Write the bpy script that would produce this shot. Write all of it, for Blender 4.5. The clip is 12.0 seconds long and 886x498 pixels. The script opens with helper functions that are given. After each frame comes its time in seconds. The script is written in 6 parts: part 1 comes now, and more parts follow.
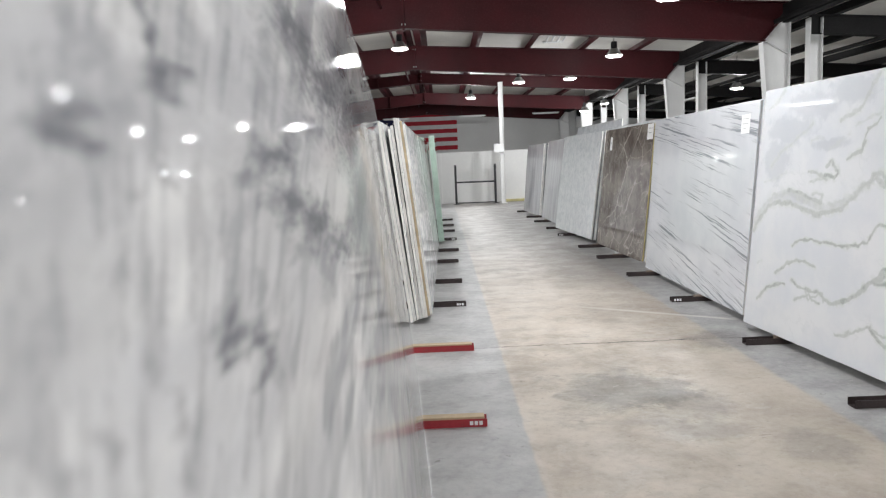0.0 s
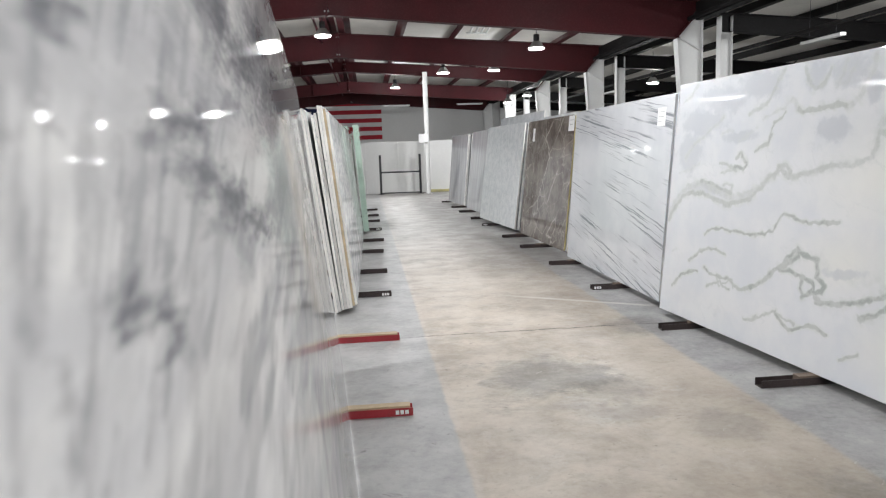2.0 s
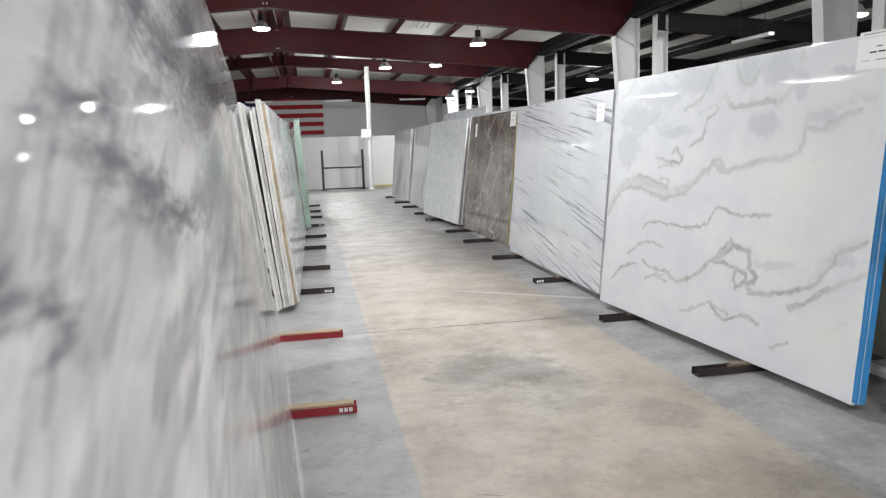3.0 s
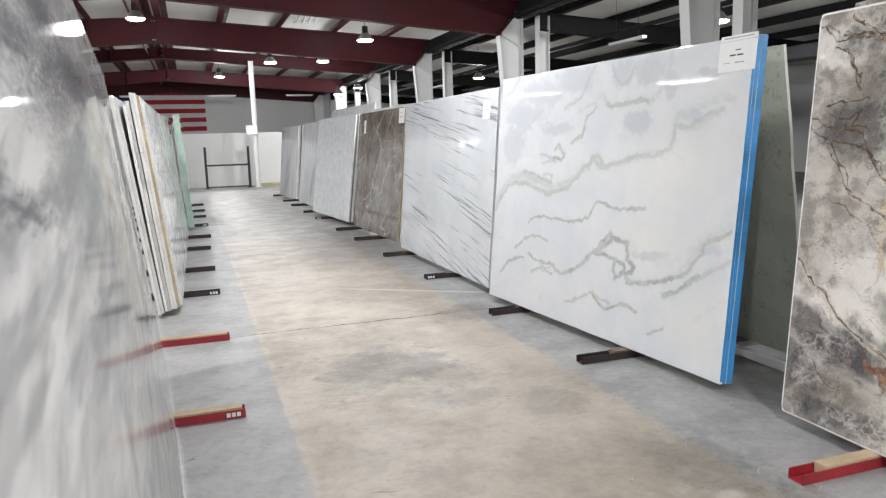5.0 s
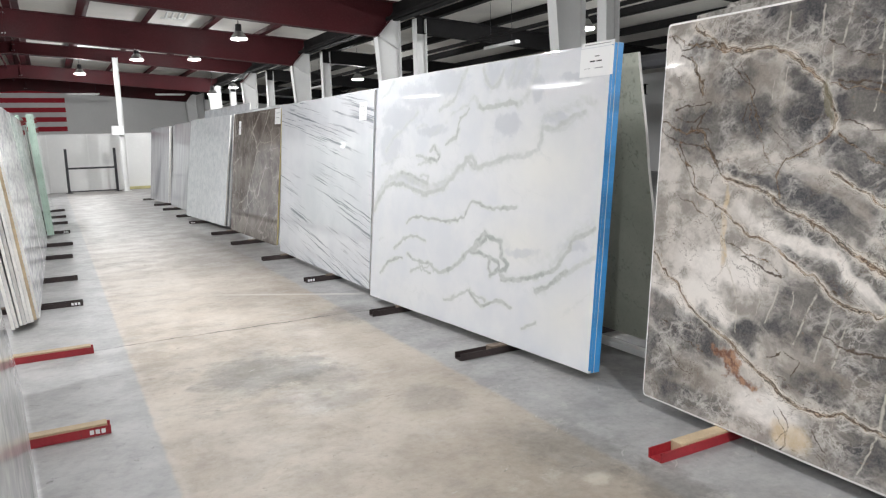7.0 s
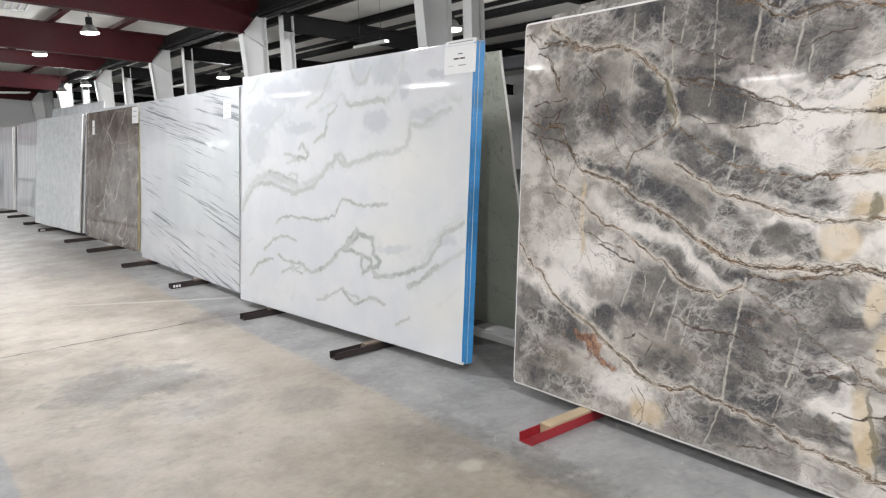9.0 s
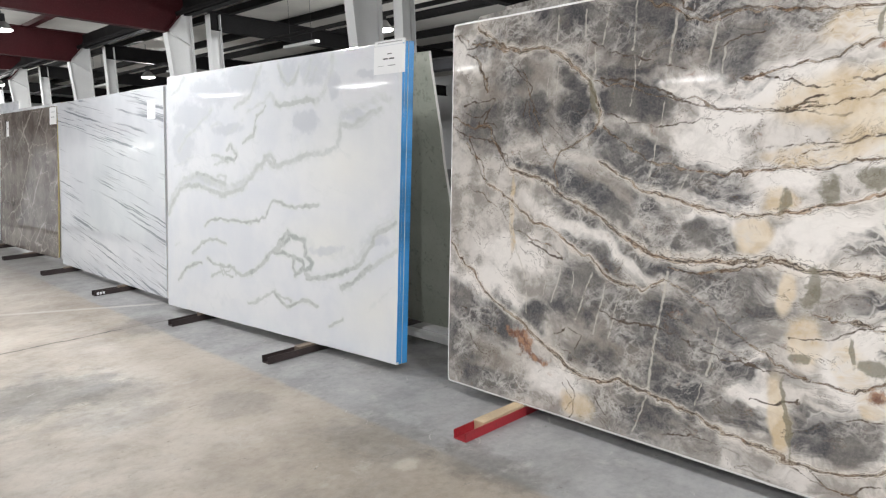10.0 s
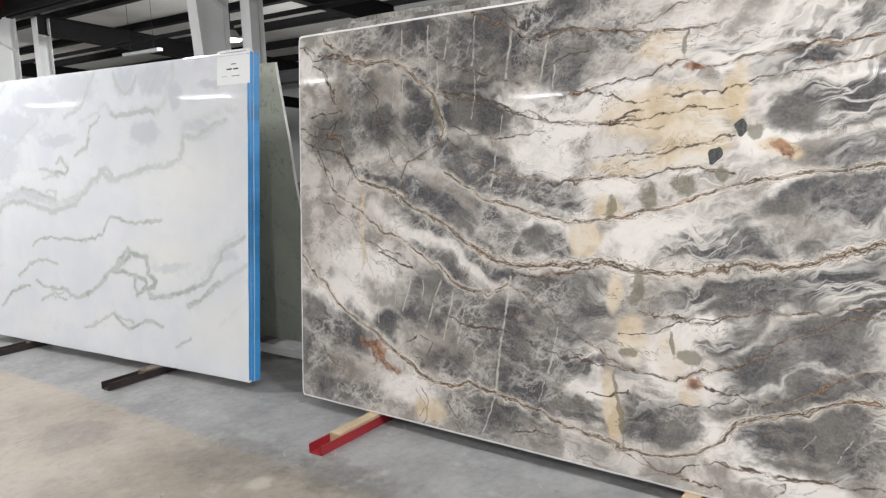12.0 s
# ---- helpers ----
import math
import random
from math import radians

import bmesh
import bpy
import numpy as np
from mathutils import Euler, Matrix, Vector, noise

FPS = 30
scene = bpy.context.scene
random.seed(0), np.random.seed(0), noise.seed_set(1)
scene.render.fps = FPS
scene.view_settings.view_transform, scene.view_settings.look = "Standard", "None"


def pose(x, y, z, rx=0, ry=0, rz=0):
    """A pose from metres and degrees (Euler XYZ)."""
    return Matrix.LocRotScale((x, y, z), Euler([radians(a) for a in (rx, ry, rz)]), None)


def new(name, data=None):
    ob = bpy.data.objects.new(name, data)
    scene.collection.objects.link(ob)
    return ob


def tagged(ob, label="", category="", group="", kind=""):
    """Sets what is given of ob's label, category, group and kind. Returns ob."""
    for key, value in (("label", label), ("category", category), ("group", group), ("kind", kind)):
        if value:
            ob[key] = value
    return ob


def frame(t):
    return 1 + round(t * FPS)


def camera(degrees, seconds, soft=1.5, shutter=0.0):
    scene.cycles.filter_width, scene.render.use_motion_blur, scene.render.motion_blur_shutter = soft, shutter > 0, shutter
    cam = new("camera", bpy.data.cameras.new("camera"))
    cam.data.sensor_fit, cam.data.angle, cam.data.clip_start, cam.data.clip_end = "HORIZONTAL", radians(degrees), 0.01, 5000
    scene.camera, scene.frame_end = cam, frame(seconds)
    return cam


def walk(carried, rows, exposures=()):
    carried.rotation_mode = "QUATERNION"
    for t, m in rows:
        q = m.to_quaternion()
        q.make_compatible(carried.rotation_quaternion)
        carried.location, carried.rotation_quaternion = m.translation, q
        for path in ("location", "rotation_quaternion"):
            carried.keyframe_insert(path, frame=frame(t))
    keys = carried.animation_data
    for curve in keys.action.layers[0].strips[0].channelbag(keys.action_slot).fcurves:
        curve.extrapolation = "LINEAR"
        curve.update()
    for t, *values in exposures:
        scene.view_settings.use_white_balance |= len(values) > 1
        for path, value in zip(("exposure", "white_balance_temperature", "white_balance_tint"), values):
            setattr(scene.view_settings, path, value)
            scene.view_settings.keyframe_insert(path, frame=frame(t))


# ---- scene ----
# ---------------------------------------------------------------- camera
cam = camera(63.5, 12.0, soft=1.2)
cam.data.dof.use_dof = True
cam.data.dof.focus_distance = 5.0
cam.data.dof.aperture_fstop = 11.0
PATH = [
    (0.0, -0.002, 0.003, 1.498, 83.22, 2.37, -0.14),
    (0.5, -0.006, 0.006, 1.494, 83.02, 2.20, -1.23),
    (1.0, -0.006, 0.010, 1.492, 82.77, 2.05, -2.60),
    (1.5, -0.005, 0.014, 1.488, 82.52, 1.91, -4.14),
    (2.0, -0.002, 0.016, 1.488, 82.24, 1.84, -6.11),
    (2.5, 0.002, 0.026, 1.486, 81.98, 1.77, -8.20),
    (3.0, 0.007, 0.033, 1.482, 81.75, 1.78, -10.62),
    (3.5, 0.011, 0.036, 1.481, 81.55, 1.82, -12.91),
    (5.5, 0.032, 0.036, 1.475, 81.22, 1.60, -21.52),
    (6.0, 0.044, 0.028, 1.477, 81.16, 1.58, -23.80),
    (6.5, 0.048, 0.009, 1.480, 81.14, 1.53, -26.07),
    (7.0, 0.059, -0.004, 1.473, 81.13, 1.57, -28.60),
    (9.0, 0.086, -0.030, 1.448, 80.87, 1.83, -38.54),
    (9.5, 0.089, -0.040, 1.442, 80.84, 1.87, -40.99),
    (10.0, 0.096, -0.053, 1.442, 80.77, 2.00, -43.72),
    (10.5, 0.093, -0.068, 1.440, 80.79, 2.05, -46.37),
    (11.0, 0.099, -0.088, 1.437, 80.84, 2.15, -49.18),
    (11.5, 0.094, -0.098, 1.432, 81.12, 2.06, -52.02),
    (12.0, 0.104, -0.113, 1.435, 81.39, 1.94, -54.93),
]
EXPOSURES = [(0.0, -0.2), (3.5, -0.15), (5.5, -0.03), (9.0, -0.02), (12.0, -0.02)]
walk(cam, [(t, pose(x, y, z, rx, ry, rz)) for t, x, y, z, rx, ry, rz in PATH], EXPOSURES)

# ---------------------------------------------------------------- light
world = bpy.data.worlds.new("hall_world")
scene.world = world
world.use_nodes = True
world.node_tree.nodes["Background"].inputs["Color"].default_value = (0.8, 0.86, 1.0, 1)
world.node_tree.nodes["Background"].inputs["Strength"].default_value = 0.3
LAMP_WATTS = 330.0
TUBE_WATTS = 12.0


def lamp_light(name, loc, watts, size, size_y=None, colour=(0.965, 0.985, 1.0)):
    data = bpy.data.lights.new(name, "AREA")
    data.energy, data.color, data.size = watts, colour, size
    data.shape = "RECTANGLE" if size_y else "DISK"
    if size_y:
        data.size_y = size_y
    ob = new(name, data)
    ob.location = loc
    return ob


def bulb_light(name, loc, watts, radius, down=True):
    """The light of one lamp: a wide beam thrown down by its shade, or the stray glow round it."""
    data = bpy.data.lights.new(name, "SPOT" if down else "POINT")
    if down:
        data.spot_size, data.spot_blend = radians(165), 0.9
    data.energy, data.color, data.shadow_soft_size = watts, (0.965, 0.985, 1.0), radius
    ob = new(name, data)
    ob.location = loc
    return ob


# ---------------------------------------------------------------- materials
def material(name):
    m = bpy.data.materials.new(name)
    m.use_nodes = True
    return m, m.node_tree.nodes, m.node_tree.links, m.node_tree.nodes["Principled BSDF"]


class Graph:
    """Short hand for node graphs."""

    def __init__(self, name, rough=0.5, metal=0.0, spec=0.5, coat=0.0):
        self.m, self.n, self.l, self.b = material(name)
        self.b.inputs["Roughness"].default_value = rough
        self.b.inputs["Metallic"].default_value = metal
        self.b.inputs["Specular IOR Level"].default_value = spec
        self.b.inputs["Coat Weight"].default_value = coat
        self.tc = self.n.new("ShaderNodeTexCoord")
        self.obj = self.tc.outputs["Object"]

    def put(self, sock, v):
        if hasattr(v, "is_output"):
            self.l.new(v, sock)
        elif isinstance(v, (tuple, list)):
            sock.default_value = (*v, 1) if len(v) == 3 and sock.type == "RGBA" else v
        else:
            sock.default_value = v

    def math(self, op, a, b=0.0, c=0.0, clamp=False):
        k = self.n.new("ShaderNodeMath")
        k.operation, k.use_clamp = op, clamp
        for s, v in zip(k.inputs, (a, b, c)):
            self.put(s, v)
        return k.outputs[0]

    def noise(self, scale, detail=4.0, rough=0.55, vec=None, dist=0.0, col=False):
        k = self.n.new("ShaderNodeTexNoise")
        k.inputs["Scale"].default_value, k.inputs["Detail"].default_value = scale, detail
        k.inputs["Roughness"].default_value, k.inputs["Distortion"].default_value = rough, dist
        self.l.new(vec or self.obj, k.inputs["Vector"])
        return k.outputs["Color" if col else 0]

    def voronoi(self, scale, feature="DISTANCE_TO_EDGE", vec=None, out=0):
        k = self.n.new("ShaderNodeTexVoronoi")
        k.feature = feature
        k.inputs["Scale"].default_value = scale
        self.l.new(vec or self.obj, k.inputs["Vector"])
        return k.outputs[out]

    def step(self, v, lo, hi, a=0.0, b=1.0):
        k = self.n.new("ShaderNodeMapRange")
        k.interpolation_type = "SMOOTHSTEP"
        for s, x in zip(k.inputs, (v, lo, hi, a, b)):
            self.put(s, x)
        return k.outputs[0]

    def mix(self, f, a, b, mode="MIX"):
        k = self.n.new("ShaderNodeMix")
        k.data_type, k.blend_type = "RGBA", mode
        self.put(k.inputs[0], f)
        self.put(k.inputs[6], a)
        self.put(k.inputs[7], b)
        return k.outputs[2]

    def vmul(self, vec, s):
        k = self.n.new("ShaderNodeVectorMath")
        k.operation = "MULTIPLY"
        self.put(k.inputs[0], vec)
        k.inputs[1].default_value = s
        return k.outputs[0]

    def vadd(self, vec, other):
        k = self.n.new("ShaderNodeVectorMath")
        k.operation = "ADD"
        self.put(k.inputs[0], vec)
        self.put(k.inputs[1], other)
        return k.outputs[0]

    def turn(self, vec, angle, scale=(1, 1, 1), axis=(0, 1, 0)):
        k = self.n.new("ShaderNodeVectorRotate")
        k.rotation_type = "AXIS_ANGLE"
        self.put(k.inputs["Vector"], vec)
        k.inputs["Axis"].default_value, k.inputs["Angle"].default_value = axis, radians(angle)
        return self.vmul(k.outputs[0], scale)

    def warp(self, amount, scale, vec=None, detail=3.0):
        c = self.noise(scale, detail, vec=vec, col=True)
        k = self.n.new("ShaderNodeVectorMath")
        k.operation = "SUBTRACT"
        self.l.new(c, k.inputs[0])
        k.inputs[1].default_value = (0.5, 0.5, 0.5)
        return self.vadd(vec or self.obj, self.vmul(k.outputs[0], (amount, amount, amount)))

    def field(self, name):
        k = self.n.new("ShaderNodeAttribute")
        k.attribute_name = name
        s = self.n.new("ShaderNodeSeparateColor")
        self.l.new(k.outputs["Color"], s.inputs[0])
        return s.outputs[0], s.outputs[1], s.outputs[2]

    def split(self, vec=None):
        k = self.n.new("ShaderNodeSeparateXYZ")
        self.l.new(vec or self.obj, k.inputs[0])
        return k.outputs

    def bump(self, height, strength=0.2, dist=0.01):
        k = self.n.new("ShaderNodeBump")
        k.inputs["Strength"].default_value, k.inputs["Distance"].default_value = strength, dist
        self.l.new(height, k.inputs["Height"])
        self.l.new(k.outputs[0], self.b.inputs["Normal"])

    def done(self, colour, rough=None):
        self.put(self.b.inputs["Base Color"], colour)
        if rough is not None:
            self.put(self.b.inputs["Roughness"], rough)
        return self.m


def plain(name, colour, rough=0.5, metal=0.0, vary=0.12, scale=9.0, bump=0.1, fleck=None, spec=0.5):
    """Painted or raw stuff with broad stains and fine grain."""
    g = Graph(name, rough, metal, spec)
    broad, fine = g.noise(scale * 0.25, 4), g.noise(scale * 9, 5)
    dark = tuple(c * (1 - 2.2 * vary) for c in colour)
    c = g.mix(g.step(broad, 0.3, 0.7), dark, colour)
    c = g.mix(g.math("MULTIPLY", g.step(fine, 0.45, 0.75), vary * 2, clamp=True), c, tuple(min(1, x * 1.25 + 0.02) for x in colour))
    if fleck:
        c = g.mix(g.step(g.noise(scale * 2.6, 6, 0.7), 0.62, 0.7), c, fleck)
    if bump:
        g.bump(fine, bump, 0.004)
    return g.done(c, g.step(broad, 0.25, 0.75, max(0.02, rough - 0.08), min(1, rough + 0.12)))


def glow(name, colour, strength):
    g = Graph(name)
    g.b.inputs["Emission Color"].default_value = (*colour, 1)
    g.b.inputs["Emission Strength"].default_value = strength
    return g.done((0.9, 0.9, 0.88))


def concrete():
    """Worn tan concrete in the aisle between grey sealed bands under the racks."""
    g = Graph("concrete", 0.42, spec=0.35)
    x, y, z = g.split()
    wob = g.math("MULTIPLY_ADD", g.noise(5.0, 8, 0.7), 0.05, -0.025)
    wob2 = g.math("MULTIPLY_ADD", g.noise(1.6, 9, 0.72), 0.2, -0.1)
    left = g.step(g.math("ADD", x, wob), 0.395, 0.425)
    right = g.step(g.math("ADD", x, g.math("MULTIPLY", wob2, 0.6)), 2.17, 2.22, 1.0, 0.0)
    tan = g.math("MULTIPLY", g.math("MULTIPLY", left, right), g.step(y, 5.5, 14.0, 1.0, 0.3))
    w = g.warp(0.3, 1.5, detail=6.0)
    broad, mid, fine, grit = g.noise(0.7, 6, 0.62, w), g.noise(3.0, 8, 0.66, w), g.noise(22, 7, 0.7), g.noise(140, 3, 0.6)
    c_tan = g.mix(g.step(mid, 0.34, 0.66), (0.33, 0.284, 0.236), (0.47, 0.41, 0.345))
    c_tan = g.mix(g.math("MULTIPLY", g.step(broad, 0.44, 0.62), 0.75), c_tan, (0.58, 0.52, 0.45))
    # trodden darker strip beside the right-hand band, deepened with painted shade
    c_tan = g.mix(g.math("MULTIPLY", g.step(g.math("ADD", x, g.math("MULTIPLY", wob2, 3.0)), 1.15, 1.85), g.step(broad, 0.3, 0.65, 0.85, 0.45)), c_tan, (0.25, 0.213, 0.175))
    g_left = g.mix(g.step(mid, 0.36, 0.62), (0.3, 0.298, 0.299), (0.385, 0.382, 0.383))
    # right band's grey is lowered to carry the shade on that side
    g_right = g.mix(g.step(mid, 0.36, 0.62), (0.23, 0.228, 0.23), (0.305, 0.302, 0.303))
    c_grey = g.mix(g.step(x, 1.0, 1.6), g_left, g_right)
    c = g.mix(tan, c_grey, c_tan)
    # a thin pale seam where the two coats meet
    seam = g.math("ABSOLUTE", g.math("SUBTRACT", g.math("ADD", x, wob), 0.43))
    c = g.mix(g.math("MULTIPLY", g.step(seam, 0.0, 0.03, 0.35, 0.0), g.step(mid, 0.4, 0.55)), c, (0.5, 0.47, 0.43))

    def patch(cx, cy, rx, ry, edge=0.9):
        """1 within a ragged oval on the floor."""
        p = g.math("MULTIPLY", g.math("SUBTRACT", x, cx), 1 / rx)
        q = g.math("MULTIPLY", g.math("SUBTRACT", y, cy), 1 / ry)
        r = g.math("SQRT", g.math("ADD", g.math("MULTIPLY", p, p), g.math("MULTIPLY", q, q)))
        r = g.math("ADD", r, g.math("MULTIPLY_ADD", g.noise(4.5, 9, 0.75, w), 3.2, -1.6))
        return g.step(r, 1.0 - edge * 0.5, 1.0 + edge * 0.5, 1.0, 0.0)

    # old stains with ragged outlines
    blot = g.noise(0.95, 10, 0.74, vec=g.vmul(g.obj, (1.0, 1.5, 1.0)))
    c = g.mix(g.math("MULTIPLY", g.step(blot, 0.54, 0.64), 0.3), c, (0.15, 0.14, 0.13))
    for cx, cy, rx, ry, k in ((1.15, 4.5, 0.42, 0.36, 0.6), (1.42, 4.2, 0.25, 0.25, 0.4), (2.2, 5.65, 0.22, 0.3, 0.5), (2.1, 2.55, 0.2, 0.28, 0.5), (2.22, 1.95, 0.14, 0.3, 0.7), (1.85, 3.5, 0.2, 0.18, 0.35), (1.4, 3.75, 0.25, 0.12, 0.3)):
        c = g.mix(g.math("MULTIPLY", patch(cx, cy, rx, ry), k), c, (0.125, 0.118, 0.112))
    # shade in front of the far racks, darkened into the floor colour
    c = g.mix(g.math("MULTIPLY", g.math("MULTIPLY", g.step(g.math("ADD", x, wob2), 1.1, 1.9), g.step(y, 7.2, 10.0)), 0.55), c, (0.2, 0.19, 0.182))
    c = g.mix(g.math("MULTIPLY", patch(2.0, 2.24, 0.06, 0.045, 0.9), 0.5), c, (0.55, 0.5, 0.44))
    spots = g.noise(9, 8, 0.72)
    c = g.mix(g.math("MULTIPLY", g.step(spots, 0.62, 0.69), 0.6), c, (0.1, 0.092, 0.085))
    pale = g.noise(4.0, 9, 0.72, w)
    c = g.mix(g.math("MULTIPLY", g.step(pale, 0.55, 0.68), 0.3), c, (0.5, 0.48, 0.45))
    c = g.mix(g.math("MULTIPLY", g.step(fine, 0.42, 0.66), 0.12), c, (0.5, 0.475, 0.44))
    c = g.mix(g.math("MULTIPLY", g.step(fine, 0.34, 0.5, 1.0, 0.0), 0.14), c, (0.12, 0.112, 0.105))
    c = g.mix(g.math("MULTIPLY", g.step(grit, 0.5, 0.7), 0.1), c, (0.12, 0.115, 0.11))
    # short scuffs, dark and pale
    for st, turn, tone in (((2.0, 9.0, 1.0), 20, (0.12, 0.11, 0.1)), ((3.0, 14.0, 1.0), -35, (0.52, 0.5, 0.47))):
        mark = g.noise(1.2, 6, 0.7, vec=g.turn(w, turn, st, (0, 0, 1)))
        c = g.mix(g.math("MULTIPLY", g.step(mark, 0.64, 0.7), 0.5), c, tone)
    # scratches drawn by dragged loads
    for st, hi in (((14.0, 0.9, 1.0), 0.07), ((5.0, 3.0, 1.0), 0.08)):
        drag = g.noise(2.0, 9, 0.75, vec=g.vmul(w, st))
        c = g.mix(g.math("MULTIPLY", g.step(drag, 0.57, 0.66), hi), c, (0.46, 0.44, 0.41))
    # one long pale drag mark that slants over the aisle
    slant = g.math("ABSOLUTE", g.math("ADD", g.math("MULTIPLY_ADD", x, 0.66, -8.04), g.math("ADD", y, g.math("MULTIPLY", wob, 0.8))))
    reach = g.math("MULTIPLY", g.step(x, 1.15, 1.7), g.step(x, 2.5, 2.65, 1.0, 0.0))
    c = g.mix(g.math("MULTIPLY", g.step(slant, 0.015, 0.06, 0.7, 0.0), reach), c, (0.52, 0.5, 0.47))
    # the cracked joint across the aisle
    jag = g.math("MULTIPLY_ADD", g.noise(2.4, 8, 0.75), 0.16, -0.08)
    joint = g.math("ABSOLUTE", g.math("SUBTRACT", g.math("ADD", y, jag), 5.69))
    torn = g.step(g.math("ADD", g.noise(3.0, 4, 0.6), g.step(g.math("ABSOLUTE", g.math("SUBTRACT", x, 1.5)), 0.0, 0.5, 0.12, 0.0)), 0.44, 0.58, 0.3, 1.0)
    c = g.mix(g.math("MULTIPLY", g.step(joint, 0.003, 0.02, 0.9, 0.0), torn), c, (0.045, 0.042, 0.04))
    g.bump(g.math("ADD", fine, mid), 0.15, 0.004)
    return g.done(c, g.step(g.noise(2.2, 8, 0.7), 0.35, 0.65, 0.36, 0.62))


M_FLOOR = concrete()
M_RED = plain("oxide_red_steel", (0.068, 0.0095, 0.013), 0.6, 0.0, 0.16, 4.0, 0.05, None, 0.25)
M_BLACK = plain("dark_steel", (0.009, 0.008, 0.0085), 0.7, 0.0, 0.2, 5.0, 0.05, (0.04, 0.034, 0.03), 0.25)
M_WHITE = plain("white_painted_steel", (0.78, 0.78, 0.77), 0.45, 0.0, 0.05, 3.0, 0.04)
M_WALL = plain("white_wall_panel", (0.74, 0.74, 0.73), 0.6, 0.0, 0.05, 1.2, 0.04)
M_CEIL = plain("white_roof_lining", (0.8, 0.775, 0.72), 0.7, 0.0, 0.09, 2.2, 0.1)
M_CHAN_RED = plain("red_painted_channel", (0.36, 0.025, 0.035), 0.42, 0.0, 0.14, 9.0, 0.15, (0.13, 0.05, 0.04))
M_CHAN = plain("brown_black_channel", (0.05, 0.036, 0.035), 0.5, 0.2, 0.2, 9.0, 0.15, (0.13, 0.07, 0.05))
M_WOOD = plain("raw_wood", (0.52, 0.4, 0.26), 0.75, 0.0, 0.14, 12.0, 0.25)
M_WOOD_OLD = plain("weathered_wood", (0.2, 0.15, 0.115), 0.8, 0.0, 0.16, 12.0, 0.25)
M_PIPE = plain("dark_tube", (0.05, 0.05, 0.055), 0.45, 0.4, 0.1, 9.0, 0.05)
M_PAPER = plain("label_paper", (0.82, 0.82, 0.82), 0.5, 0.0, 0.02, 8.0, 0.02)
M_INK = plain("label_ink", (0.05, 0.05, 0.055), 0.6, 0.0, 0.05, 9.0, 0.0)
M_INK2 = plain("label_ink_grey", (0.4, 0.4, 0.41), 0.6, 0.0, 0.05, 9.0, 0.0)
M_BULB = glow("lamp_glow", (1.0, 0.97, 0.92), 28.0)
M_TUBE = glow("tube_glow", (1.0, 0.98, 0.96), 6.0)
M_ALU = plain("spun_aluminium", (0.5, 0.5, 0.5), 0.35, 0.8, 0.08, 9.0, 0.03)
M_BLUE = plain("blue_film_edge", (0.06, 0.34, 0.75), 0.35, 0.0, 0.2, 12.0, 0.15, (0.3, 0.56, 0.82))
M_EDGE = plain("sawn_stone_edge", (0.86, 0.84, 0.8), 0.6, 0.0, 0.06, 22.0, 0.3, (0.3, 0.28, 0.26))
M_RIM = plain("ground_white_rim", (0.86, 0.85, 0.83), 0.45, 0.0, 0.05, 22.0, 0.1)
M_EDGE_YEL = plain("resin_yellow_edge", (0.55, 0.46, 0.22), 0.5, 0.0, 0.15, 20.0, 0.2)
M_EDGE_DARK = plain("dark_stone_edge", (0.22, 0.21, 0.2), 0.6, 0.0, 0.2, 22.0, 0.3, (0.5, 0.5, 0.48))
M_EDGE_TAN = plain("taped_edge", (0.62, 0.49, 0.32), 0.6, 0.0, 0.15, 22.0, 0.2, (0.7, 0.69, 0.66))
M_EDGE_CHIP = plain("chipped_white_edge", (0.84, 0.82, 0.79), 0.65, 0.0, 0.08, 14.0, 0.4, (0.2, 0.19, 0.18))
M_EDGE_GREEN = plain("green_edge", (0.52, 0.67, 0.58), 0.5, 0.0, 0.12, 16.0, 0.2, (0.68, 0.8, 0.73))


# ---------------------------------------------------------------- mesh helpers
def part(name, bm, mat, parent=None, label="", smooth=False):
    me = bpy.data.meshes.new(name)
    bm.to_mesh(me)
    bm.free()
    me.materials.append(mat)
    if smooth:
        me.shade_smooth()
    ob = new(name, me)
    if parent is not None:
        ob.parent = parent
    if label:
        ob["label"] = label
    return ob


def box(bm, lo, hi, bevel=0.0, m=None):
    """A box between two corners, with its edges broken by bevel."""
    r = bmesh.ops.create_cube(bm, size=1.0)
    vs = r["verts"]
    mid = [(a + b) / 2 for a, b in zip(lo, hi)]
    ext = [abs(b - a) for a, b in zip(lo, hi)]
    for v in vs:
        v.co = Vector((mid[i] + v.co[i] * ext[i] for i in range(3)))
    if bevel:
        es = list({e for v in vs for e in v.link_edges})
        out = bmesh.ops.bevel(bm, geom=es, offset=bevel, segments=1, affect="EDGES")
        vs = list({v for f in out["faces"] for v in f.verts} | {v for v in vs if v.is_valid})
    if m is not None:
        bmesh.ops.transform(bm, matrix=m, verts=vs)
    return vs


def boxes(*specs, bevel=0.0):
    bm = bmesh.new()
    for lo, hi in specs:
        box(bm, lo, hi, bevel)
    return bm


def rod(a, b, r, seg=10, r2=None):
    """A round bar from a to b."""
    bm = bmesh.new()
    rod_into(bm, a, b, r, seg, r2)
    return bm


